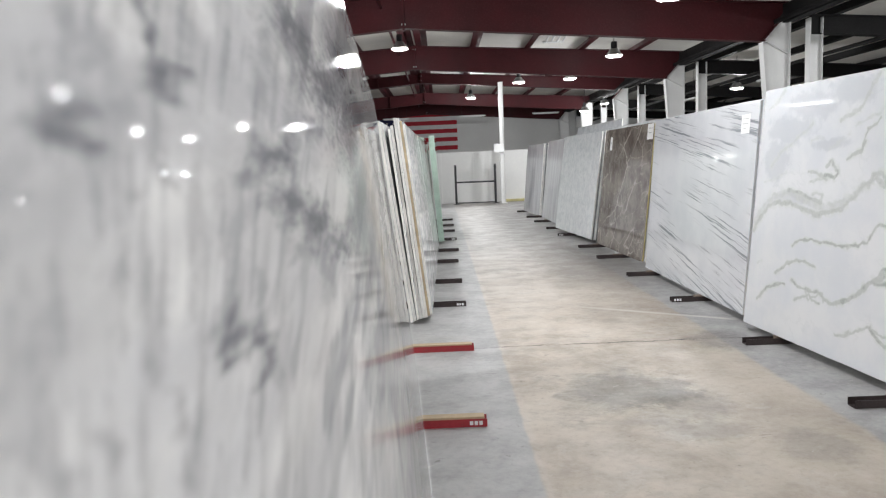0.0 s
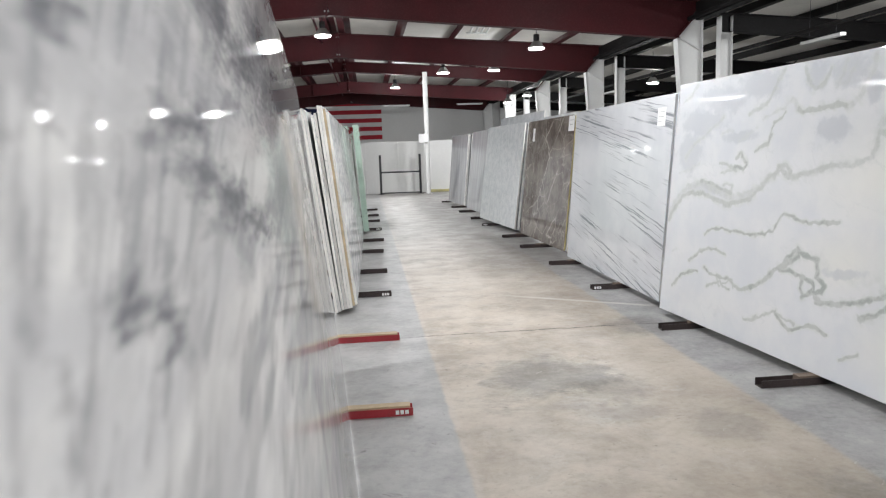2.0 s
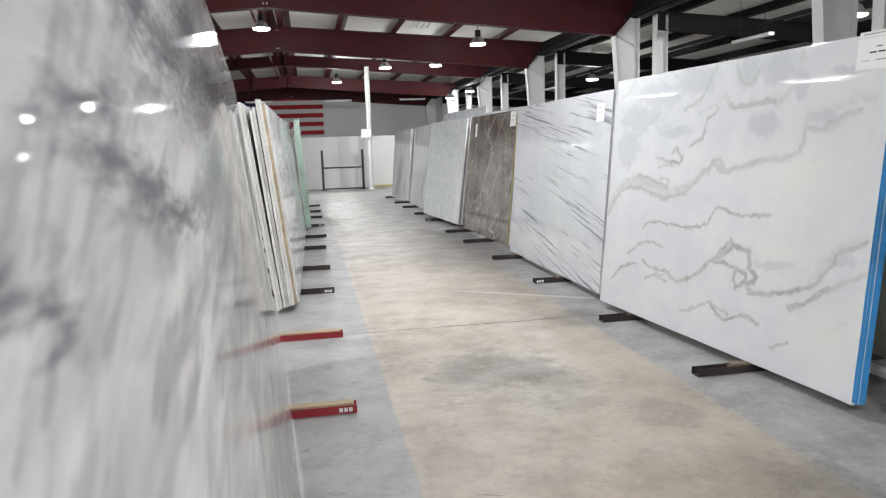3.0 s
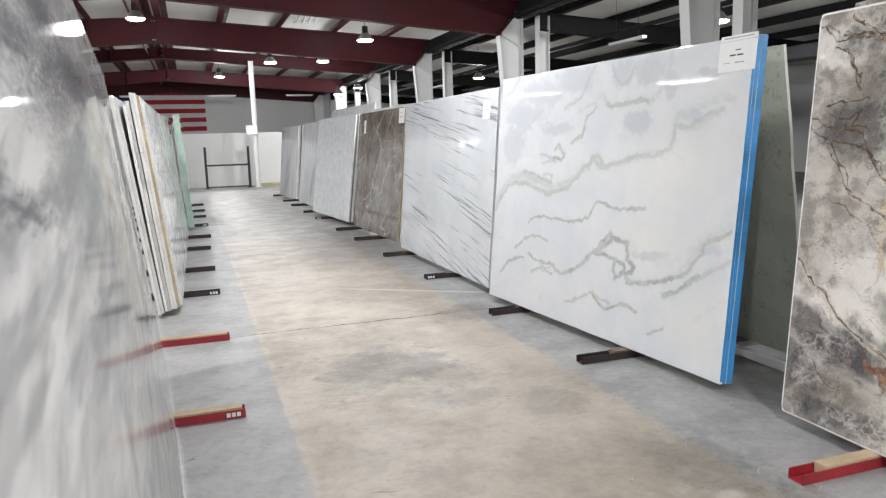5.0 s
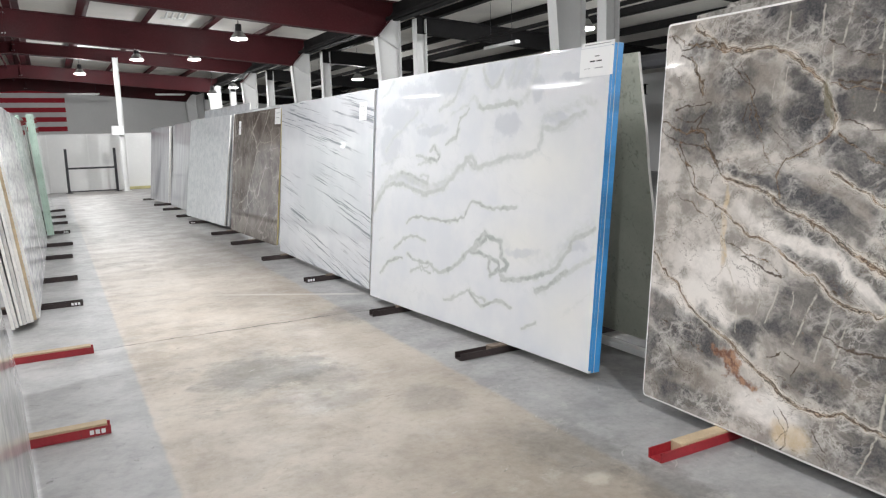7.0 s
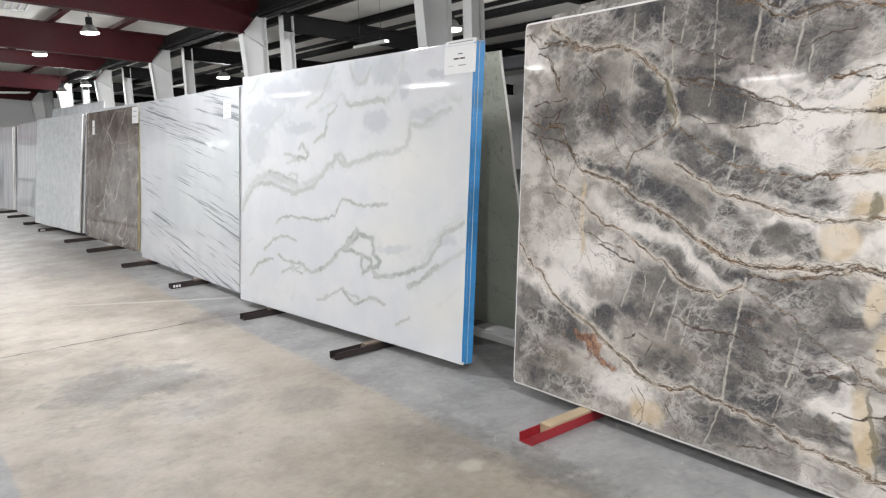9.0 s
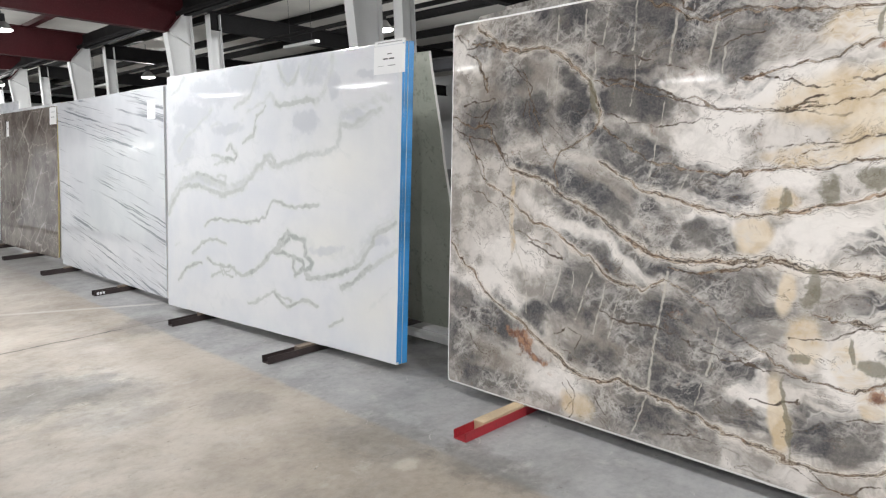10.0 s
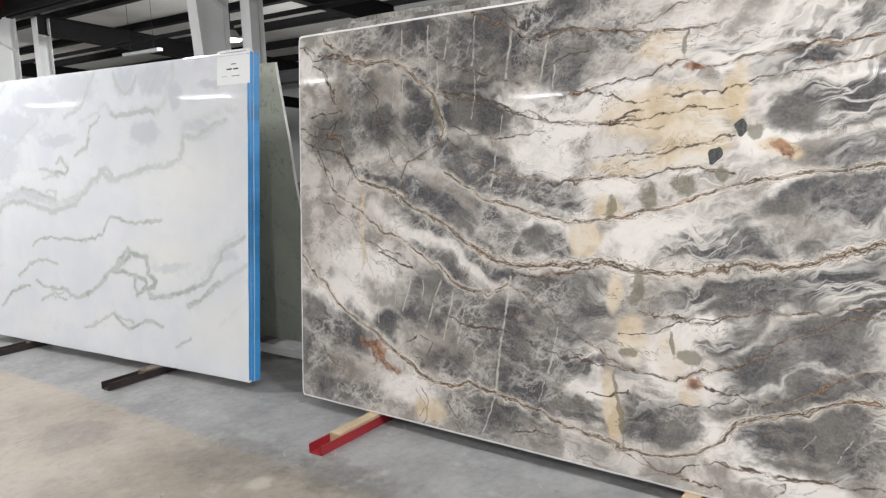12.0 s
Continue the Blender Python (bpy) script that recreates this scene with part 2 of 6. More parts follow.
def rod_into(bm, a, b, r, seg=10, r2=None):
    a, b = Vector(a), Vector(b)
    m = Matrix.Translation((a + b) / 2) @ (b - a).to_track_quat("Z", "Y").to_matrix().to_4x4()
    bmesh.ops.create_cone(bm, cap_ends=True, segments=seg, radius1=r, radius2=r if r2 is None else r2, depth=(b - a).length, matrix=m)


def prism(bm, outline, y0, y1):
    """An outline in x and z, drawn out along y."""
    n = len(outline)
    v = [bm.verts.new((x, y, z)) for y in (y0, y1) for x, z in outline]
    bm.faces.new(v[:n])
    bm.faces.new(v[n:][::-1])
    for i in range(n):
        bm.faces.new((v[i], v[n + i], v[n + (i + 1) % n], v[(i + 1) % n]))
    bmesh.ops.recalc_face_normals(bm, faces=bm.faces)


def thing(name, label, category, group="", kind="", at=(0, 0, 0)):
    ob = new(name)
    ob.location = at
    return tagged(ob, label, category, group, kind)


# ---------------------------------------------------------------- the hall
HALL_X0, HALL_X1, HALL_Y0, HALL_Y1 = -14.0, 20.0, -16.0, 39.0
BAYS = [-10.0, -3.9, 2.2, 8.3, 14.35, 20.45, 26.5, 32.6, 38.6]
RIDGE_X, COL_X = -0.62, 6.33


def soffit(x):
    return 4.13 - 0.0757 * abs(x - RIDGE_X)


def roof_z(x):
    return 4.78 - 0.064 * abs(x - RIDGE_X)


def wall(name, lo, hi, mat, label):
    return tagged(part(name, boxes((lo, hi)), mat), label, "wall", kind="structure")


bm = bmesh.new()
box(bm, (HALL_X0, HALL_Y0, -0.2), (HALL_X1, HALL_Y1, 0.0))
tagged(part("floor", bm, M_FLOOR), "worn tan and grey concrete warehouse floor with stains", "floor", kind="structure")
wall("wall_north", (HALL_X0, HALL_Y1, -0.2), (HALL_X1, HALL_Y1 + 0.2, 6.0), M_WALL, "white painted end wall under the gable")
wall("wall_south", (HALL_X0, HALL_Y0 - 0.2, -0.2), (HALL_X1, HALL_Y0, 6.0), M_WALL, "white painted end wall of the hall")
wall("wall_west", (HALL_X0 - 0.2, HALL_Y0 - 0.2, -0.2), (HALL_X0, HALL_Y1 + 0.2, 6.0), M_WALL, "white painted side wall of the hall")
wall("wall_east", (HALL_X1, HALL_Y0 - 0.2, -0.2), (HALL_X1 + 0.2, HALL_Y1 + 0.2, 6.0), M_WALL, "white painted side wall of the far bay")

# roof lining of the gable and of the lower side bay
bm = bmesh.new()
zr, zw, ze = roof_z(RIDGE_X) + 0.22, roof_z(-14.0) + 0.22, roof_z(7.0) + 0.22
prism(bm, [(-14.2, zw), (RIDGE_X, zr), (7.0, ze), (7.0, ze + 0.1), (RIDGE_X, zr + 0.1), (-14.2, zw + 0.1)], HALL_Y0 - 0.2, HALL_Y1 + 0.2)
prism(bm, [(7.0, ze - 0.004), (20.2, ze - 0.9), (20.2, ze - 0.8), (7.0, ze + 0.1)], HALL_Y0 - 0.2, HALL_Y1 + 0.2)
tagged(part("ceiling", bm, M_CEIL), "off-white insulated roof lining between steel purlins", "ceiling", kind="structure")


def i_beam_outline(width, depth, flange=0.014, web=0.01):
    """The section of an I beam, in x and z, hung from z = 0."""
    w, d, f, t = width / 2, depth, flange, web / 2
    return [(-w, 0), (w, 0), (w, -f), (t, -f), (t, -d + f), (w, -d + f), (w, -d), (-w, -d), (-w, -d + f), (-t, -d + f), (-t, -f), (-w, -f)]


def rafter(y, depth_cut=0.0, drop=0.0):
    """A frame beam across the gable: top flange, bottom flange and web, with stiffeners and bolts."""
    th = thing("roof_beam", "deep oxide-red painted steel frame beam under the roof", "beam", "frame beams of the hall", at=(0, y, 0))
    for side, x_end in ((1, COL_X + 0.05), (-1, -13.6)):
        a, b = RIDGE_X, x_end
        za, zb = roof_z(a) - drop, roof_z(b) - drop
        la, lb = soffit(a) + depth_cut, soffit(b) + depth_cut
        for nm, z0a, z1a, z0b, z1b, hw in (("top_flange", za - 0.02, za, zb - 0.02, zb, 0.1), ("bottom_flange", la, la + 0.02, lb, lb + 0.02, 0.1), ("web", la + 0.02, za - 0.02, lb + 0.02, zb - 0.02, 0.006)):
            bm = bmesh.new()
            # the end is cut on the slant of the column's head
            lo_x, hi_x = (b, b) if side < 0 else (b + 0.5 * (z0b - lb) / (zb - lb), b + 0.5 * (z1b - lb) / (zb - lb))
            prism(bm, [(a, z0a), (lo_x, z0b), (hi_x, z1b), (a, z1a)], -hw, hw)
            part(nm, bm, M_RED, th)
        n = 0 if side > 0 else 5
        for k in range(n):
            x = a + (b - a) * (k + 0.6) / n
            part("stiffener", boxes(((x - 0.006, -0.09, soffit(x) + depth_cut + 0.02), (x + 0.006, 0.09, roof_z(x) - 0.02))), M_RED, th)
    bm = boxes(((RIDGE_X - 0.02, -0.105, soffit(RIDGE_X) + depth_cut - 0.03), (RIDGE_X + 0.02, 0.105, roof_z(RIDGE_X) + 0.02)), bevel=0.003)
    part("splice_plate", bm, M_RED, th)
    for k in (-1, 1):
        for z in (soffit(RIDGE_X) + depth_cut + 0.08, roof_z(RIDGE_X) - 0.1):
            for yy in (-0.06, 0.06):
                part("bolt", rod((RIDGE_X + k * 0.02, yy, z), (RIDGE_X + k * 0.045, yy, z), 0.016, 6), M_ALU, th)
    return th


for y in BAYS:
    rafter(y, 0.3 if abs(y - 26.5) < 0.1 else 0.06 if abs(y - 32.6) < 0.1 else 0.0, 0.1 if 26.6 < y < 33 else 0.0)


def purlin(x, z, mat, label, group):
    """A Z purlin down the whole hall."""
    bm = bmesh.new()
    s = 0.16
    prism(bm, [(x - s, z), (x + 0.004, z), (x + 0.004, z + 0.19), (x + s, z + 0.19), (x + s, z + 0.2), (x - 0.004, z + 0.2), (x - 0.004, z + 0.01), (x - s, z + 0.01)], HALL_Y0, HALL_Y1)
    return tagged(part("purlin", bm, mat), label, "purlin", group)


for k in range(9):
    for s in (-1, 1):
        x = RIDGE_X + s * (0.2 + 1.5 * k)
        if -13.8 < x < 6.0:
            purlin(x, roof_z(x) + 0.004, M_RED, "dark red steel purlin under the roof lining", "gable purlins")
tagged(part("eave_strut", boxes(((6.75, HALL_Y0, 3.95), (6.95, HALL_Y1, 4.3)), bevel=0.004), M_BLACK), "dark steel eave strut along the column line", "beam")
for k in range(7):
    x = 8.3 + 1.6 * k
    purlin(x, roof_z(7.0) + 0.004 - 0.068 * (x - 7.0), M_BLACK, "near-black steel purlin of the side bay", "side bay purlins")


def tapered_column(y):
    """A white built-up column that widens towards the frame beam, with a dark splice at its head."""
    th = thing("tapered_column", "white painted tapered steel frame column", "column", "frame columns", at=(0, y, 0))
    top = soffit(COL_X)
    xo = COL_X + 0.54
    bm = bmesh.new()
    prism(bm, [(xo - 0.25, 0.02), (xo - 0.01, 0.02), (xo - 0.01, top + 0.55), (COL_X + 0.2, top + 0.3), (COL_X + 0.012, top)], -0.005, 0.005)
    part("web", bm, M_WHITE, th)
    bm = bmesh.new()
    prism(bm, [(xo - 0.262, 0.02), (xo - 0.25, 0.02), (COL_X + 0.012, top), (COL_X, top)], -0.1, 0.1)
    part("inner_flange", bm, M_WHITE, th)
    part("outer_flange", boxes(((xo - 0.01, -0.1, 0.02), (xo + 0.002, 0.1, top + 0.6))), M_WHITE, th)
    bm = bmesh.new()
    prism(bm, [(COL_X - 0.02, top + 0.002), (COL_X, top - 0.012), (xo - 0.012, top + 0.56), (xo - 0.012, top + 0.585)], -0.1, 0.1)
    part("cap_plate", bm, M_RED, th)
    bm = bmesh.new()
    prism(bm, [(COL_X + 0.1, top - 0.02), (xo - 0.012, top - 0.26), (xo - 0.012, top - 0.245), (COL_X + 0.1, top - 0.005)], -0.09, 0.09)
    part("stiffener", bm, M_WHITE, th)
    part("base_plate", boxes(((xo - 0.32, -0.15, 0.0), (xo + 0.06, 0.15, 0.02)), bevel=0.003), M_WHITE, th)
    return th


def straight_column(y):
    th = thing("straight_column", "white painted straight steel column of the side bay", "column", "side bay columns", at=(0, y, 0))
    x0, x1, top = 7.25, 7.5, 3.72
    part("web", boxes(((x0 + 0.012, -0.005, 0.02), (x1 - 0.012, 0.005, top))), M_WHITE, th)
    for nm, a in (("inner_flange", x0), ("outer_flange", x1 - 0.012)):
        part(nm, boxes(((a, -0.1, 0.02), (a + 0.012, 0.1, top + 0.3))), M_WHITE, th)
    part("base_plate", boxes(((x0 - 0.06, -0.14, 0.0), (x1 + 0.06, 0.14, 0.02)), bevel=0.003), M_WHITE, th)
    return th


def side_rafter(y):
    """The dark beam of the lower bay, from the straight column outwards."""
    th = thing("side_beam", "near-black steel beam over the side bay", "beam", "side bay beams", at=(0, y, 0))
    for nm, d0, d1, hw in (("top_flange", 0.0, 0.016, 0.09), ("web", 0.016, 0.36, 0.005), ("bottom_flange", 0.36, 0.376, 0.09)):
        bm = bmesh.new()
        a, b = 7.264, 19.95
        za, zb = 4.09, 4.09 - 0.068 * (b - a)
        prism(bm, [(a, za - d1), (b, zb - d1), (b, zb - d0), (a, za - d0)], -hw, hw)
        part(nm, bm, M_BLACK, th)
    for x in (9.5, 12.2):
        part("brace", rod((x, 0, 3.75 - 0.068 * (x - 7.2)), (x + 0.9, 0.55, 4.2 - 0.068 * (x - 7.2)), 0.02, 6), M_BLACK, th)
    return th


for y in BAYS:
    tapered_column(y)
    straight_column(y)
    side_rafter(y)

# partition, steel post and guard frame at the far end of the aisle
tagged(part("partition_wall", boxes(((-13.9, 26.95, 0.0), (3.35, 27.05, 1.91)), bevel=0.004), M_WALL), "low white partition wall across the aisle's end", "partition")


def end_post():
    th = thing("steel_post", "slim white steel post with a blank sign plate", "post", at=(2.2, 25.9, 0))
    bm = bmesh.new()
    prism(bm, [(-0.08, 0.0), (-0.07, 0.0), (-0.07, 4.3), (-0.08, 4.3)], -0.07, 0.07)
    part("flange", bm, M_WHITE, th)
    part("flange", boxes(((0.07, -0.07, 0.0), (0.08, 0.07, 4.3))), M_WHITE, th)
    part("web", boxes(((-0.07, -0.005, 0.0), (0.07, 0.005, 4.3))), M_WHITE, th)
    part("sign_plate", boxes(((-0.3, -0.085, 1.83), (0.06, -0.075, 2.13)), bevel=0.003), M_PAPER, th, "white sign plate")
    part("base_plate", boxes(((-0.13, -0.12, 0.0), (0.13, 0.12, 0.016)), bevel=0.003), M_WHITE, th)


end_post()


def guard_frame():
    th = thing("empty_slab_rack", "dark tubular steel rack frame standing by the partition", "rack", at=(1.22, 26.2, 0))
    for x in (-0.72, 0.72):
        part("upright", boxes(((x - 0.04, -0.04, 0.01), (x + 0.04, 0.04, 1.43)), bevel=0.006), M_PIPE, th)
        part("foot", boxes(((x - 0.11, -0.1, 0.0), (x + 0.11, 0.1, 0.014)), bevel=0.002), M_PIPE, th)
    part("crossbar", rod((-0.68, 0, 0.8), (0.68, 0, 0.8), 0.03, 8), M_PIPE, th)
    part("bottom_bar", rod((-0.68, 0, 0.05), (0.68, 0, 0.05), 0.02, 8), M_PIPE, th)


guard_frame()


# ---------------------------------------------------------------- slabs
LATTICE = np.random.RandomState(7).rand(64, 256, 256)


def vnoise(x, y, k=0):
    """Smooth value noise in 0 to 1 on a lattice of unit step."""
    g = LATTICE[k % 64]
    xi, yi = np.floor(x).astype(int), np.floor(y).astype(int)
    fx, fy = x - xi, y - yi
    fx, fy = fx * fx * (3 - 2 * fx), fy * fy * (3 - 2 * fy)
    a, b = g[xi % 256, yi % 256], g[(xi + 1) % 256, yi % 256]
    c, d = g[xi % 256, (yi + 1) % 256], g[(xi + 1) % 256, (yi + 1) % 256]
    return (a * (1 - fx) + b * fx) * (1 - fy) + (c * (1 - fx) + d * fx) * fy


def fbm(x, y, k=0, octaves=4):
    s, amp, tot = 0.0, 0.5, 0.0
    for o in range(octaves):
        s = s + amp * vnoise(x * 2 ** o + 17.3 * o, y * 2 ** o + 9.1 * o, k + o)
        tot += amp
        amp *= 0.5
    return s / tot


PLAN = 1.0286  # the racks' plan, drawn for slabs 4 cm higher, let down on to their runners


def slab(name, a, b, height, lean, thick, face, edge, label, group="", res=0.0, fields=None, corner=0.0, z0=0.06, back=0.0, ragged=0.004, dx=0.0, bev=0.003, grid=None, rim=None):
    """A leaning stone slab. a and b: the ends of its lower front edge on the plan, from the viewer's left to right;
    back sets it that far behind the front one; res is the step of its face, at which fields(u, v) gives tints."""
    a, b = Vector((a[0] * PLAN, a[1] * PLAN, z0)), Vector((b[0] * PLAN, b[1] * PLAN, z0))
    height = height * PLAN
    u = (b - a).normalized()
    rear = Vector((0, 0, 1)).cross(u)
    w = (Vector((0, 0, 1)) * math.cos(radians(lean)) + rear * math.sin(radians(lean)))
    y = w.cross(u)
    L, H, T = (b - a).length, height, thick
    a = a + y * back + u * dx
    nx, nz = (max(2, int(L / res)), max(2, int(H / res))) if res else (24, 16)
    us, vs = np.linspace(0, L, nx + 1), np.linspace(0, H, nz + 1)
    if grid:
        us, vs = grid(L, H)
        nx, nz = len(us) - 1, len(vs) - 1
    U, V = np.meshgrid(us, vs)
    seed = abs(hash((round(a.x, 3), round(a.y, 3), round(back, 3)))) % 97
    # the outline: slightly ragged, with rounded corners
    P = U.copy()
    Q = V.copy()
    edge_in = ragged * fbm(V * 5 + seed, U * 5, 3, 3)
    sx, sz = np.clip(P, bev, L - bev), np.clip(Q, bev, H - bev)
    tx, tz = (P / L), (Q / H)
    P = sx + edge_in * np.where(tx < 0.5, 1, -1) * (np.abs(tx - 0.5) * 2) ** 30
    Q = sz + edge_in * np.where(tz < 0.5, 1, -1) * (np.abs(tz - 0.5) * 2) ** 30
    if corner:
        for cx, sgx in ((0, 1), (L, -1)):
            for cz, sgz in ((0, 1), (H, -1)):
                du, dv = corner - sgx * (P - cx), corner - sgz * (Q - cz)
                inside = (du > 0) & (dv > 0)
                rr = np.sqrt(du * du + dv * dv)
                mx = np.maximum(du, dv)
                k = np.where(inside & (rr > 0), mx / np.maximum(rr, 1e-6), 1)
                P = np.where(inside, cx + sgx * (corner - du * k), P)
                Q = np.where(inside, cz + sgz * (corner - dv * k), Q)
    n = (nx + 1) * (nz + 1)
    verts = np.zeros((n, 3))
    verts[:, 0], verts[:, 2] = P.ravel(), Q.ravel()
    idx = np.arange(n).reshape(nz + 1, nx + 1)
    quads = np.stack([idx[:-1, :-1], idx[:-1, 1:], idx[1:, 1:], idx[1:, :-1]], -1).reshape(-1, 4)
    ring = np.concatenate([idx[0, :-1], idx[:-1, -1], idx[-1, :0:-1], idx[:0:-1, 0]])
    m = len(ring)
    base = verts[ring]
    out = base.copy()
    cxy = np.array([L / 2, 0, H / 2])
    d = (base - cxy) * [2 / L, 0, 2 / H]
    out[:, 0] += bev * np.sign(d[:, 0]) * (np.abs(d[:, 0]) > 0.98)
    out[:, 2] += bev * np.sign(d[:, 2]) * (np.abs(d[:, 2]) > 0.98)
    r1, r2 = out.copy(), out.copy()
    r1[:, 1], r2[:, 1] = bev * 0.3, T
    verts = np.concatenate([verts, r1, r2])
    i0, i1, i2 = ring, n + np.arange(m), n + m + np.arange(m)
    nxt = np.roll(np.arange(m), -1)
    side1 = np.stack([i0[nxt], i0, i1, i1[nxt]], -1)
    side2 = np.stack([i1[nxt], i1, i2, i2[nxt]], -1)
    faces = quads.tolist() + side1.tolist() + side2.tolist() + [list(i2)]
    me = bpy.data.meshes.new(name)
    me.from_pydata(verts.tolist(), [], faces)
    me.materials.append(face)
    me.materials.append(edge)
    me.materials.append(rim or (M_RIM if bev > 0.005 else M_EDGE))
    mi = np.zeros(len(faces), dtype=np.int32)
    mi[len(quads) + m:] = 1
    level = np.abs(d[:, 2]) > 0.98
    mi[len(quads) + m:len(quads) + 2 * m] = np.where(level & np.roll(level, -1), 2, 1)
    mi[len(quads):len(quads) + m] = 2 if bev > 0.005 else 0
    mi[-1] = 0
    me.polygons.foreach_set("material_index", mi)
    if fields:
        for key, rgb in fields(U.ravel() / PLAN, V.ravel() / PLAN).items():
            at = me.attributes.new(key, "FLOAT_COLOR", "POINT")
            data = np.zeros((len(verts), 4), dtype=np.float32)
            data[:, 3] = 1
            for k in range(3):
                data[:n, k] = rgb[k]
            at.data.foreach_set("color", data.ravel())
    me.update()
    ob = new(name, me)
    rot = Matrix((u, y, w)).transposed().to_4x4()
    ob.matrix_world = Matrix.Translation(a) @ rot
    return tagged(ob, label, "stone slab", group)


# stones
def stone(name, build, rough=0.03):
    g = Graph(name, rough, 0.0, 0.5)
    return build(g)


def grey_cloud(g, smoky=False):
    """Soft white marble with smoky grey drifts along the slab and dark spots."""
    v = g.warp(0.04, 9.0)
    a, b = g.noise(1.0, 4, 0.5, g.vmul(v, (3.2, 1.0, 20.0))), g.noise(1.0, 4, 0.5, g.vmul(v, (7.0, 1.0, 45.0)))
    d, e = g.noise(1.0, 4, 0.55, g.vmul(v, (1.3, 1.0, 5.0))), g.noise(1.0, 4, 0.55, g.turn(v, 12, (2.4, 1.0, 11.0)))
    col = g.mix(g.step(a, 0.36, 0.6), (0.6, 0.605, 0.62), (0.77, 0.77, 0.765))
    col = g.mix(g.math("MULTIPLY", g.step(b, 0.5, 0.7), 0.35), col, (0.42, 0.425, 0.44))
    col = g.mix(g.math("MULTIPLY", g.step(d, 0.48, 0.64), 0.4), col, (0.36, 0.365, 0.38))
    col = g.mix(g.math("MULTIPLY", g.step(e, 0.53, 0.68), 0.5), col, (0.27, 0.275, 0.29))
    if smoky:
        dark, soft, drift = g.field("f1")
        broad, wisp, _ = g.field("f2")
        col = g.mix(g.math("MULTIPLY", g.step(broad, 0.45, 0.7), 0.35), col, (0.42, 0.425, 0.44))
        col = g.mix(g.math("MULTIPLY", g.step(drift, 0.48, 0.74), 0.5), col, (0.36, 0.365, 0.38))
        col = g.mix(g.math("MULTIPLY", g.step(wisp, 0.55, 0.75), 0.5), col, (0.27, 0.275, 0.295))
        rag = g.math("MULTIPLY_ADD", g.noise(1.0, 6, 0.66, g.vmul(v, (26.0, 1.0, 130.0))), 1.3, -0.65)
        col = g.mix(g.math("MULTIPLY", g.step(g.math("ADD", soft, rag), 0.05, 0.95), 0.7), col, (0.34, 0.345, 0.36))
        col = g.mix(g.math("MULTIPLY", g.step(g.math("ADD", dark, rag), 0.1, 1.0), 0.9), col, (0.17, 0.175, 0.195))
    g.b.inputs["Specular IOR Level"].default_value = 0.0015
    return g.done(col, 0.04)


SMOKE_DARK = []
SMOKE_DARK += [(0.593, 1.356, 0.030, 0.0050, -13), (0.583, 1.364, 0.010, 0.0050, -10), (0.620, 1.330, 0.014, 0.0070, -15), (0.606, 1.344, 0.025, 0.0040, -14), (0.578, 1.348, 0.010, 0.0050, -11), (0.505, 1.417, 0.011, 0.0050, 0), (0.509, 1.413, 0.007, 0.0030, 0), (0.557, 1.443, 0.007, 0.0120, 16), (0.562, 1.429, 0.018, 0.0060, 6), (0.587, 1.434, 0.017, 0.0040, 6), (0.868, 1.511, 0.069, 0.0200, 11), (0.968, 1.504, 0.075, 0.0240, 9)]
SMOKE_DARK += [(1.121, 1.493, 0.206, 0.0230, 6), (1.481, 1.567, 0.264, 0.0400, 8), (1.813, 1.515, 0.585, 0.0480, 4), (0.727, 1.415, 0.065, 0.0090, 2), (0.844, 1.372, 0.082, 0.0110, -4), (0.980, 1.342, 0.144, 0.0120, -6), (0.755, 1.388, 0.065, 0.0120, -3)]
SMOKE_SOFT = []
SMOKE_SOFT += [(0.633, 1.360, 0.010, 0.0080, -11), (0.506, 1.435, 0.007, 0.0060, 16), (0.493, 1.436, 0.007, 0.0020, 16), (0.529, 1.422, 0.007, 0.0040, 8), (0.542, 1.412, 0.005, 0.0060, 0), (1.223, 1.491, 0.101, 0.0170, 6), (1.406, 1.436, 0.232, 0.0290, 2), (0.950, 1.438, 0.070, 0.0070, 3), (0.661, 1.407, 0.037, 0.0030, 0), (0.799, 1.424, 0.039, 0.0110, 1), (0.750, 1.469, 0.030, 0.0150, 9), (0.713, 1.448, 0.020, 0.0120, 6)]
SMOKE_SOFT += [(0.859, 1.335, 0.041, 0.0170, -9), (0.767, 1.362, 0.045, 0.0050, -7), (1.191, 1.339, 0.156, 0.0080, -5), (1.519, 1.367, 0.188, 0.0360, -2), (0.473, 1.406, 0.003, 0.0020, -18), (0.514, 1.402, 0.005, 0.0020, 0), (0.505, 1.393, 0.002, 0.0070, 0), (0.481, 1.387, 0.002, 0.0040, 0), (0.512, 1.357, 0.004, 0.0060, -27), (0.509, 1.345, 0.008, 0.0050, -21), (0.483, 1.363, 0.003, 0.0040, -27), (0.467, 1.363, 0.002, 0.0030, -18)]
SMOKE_SOFT += [(0.462, 1.381, 0.002, 0.0020, -27), (0.511, 1.370, 0.003, 0.0030, -18), (0.481, 1.378, 0.003, 0.0020, -27)]


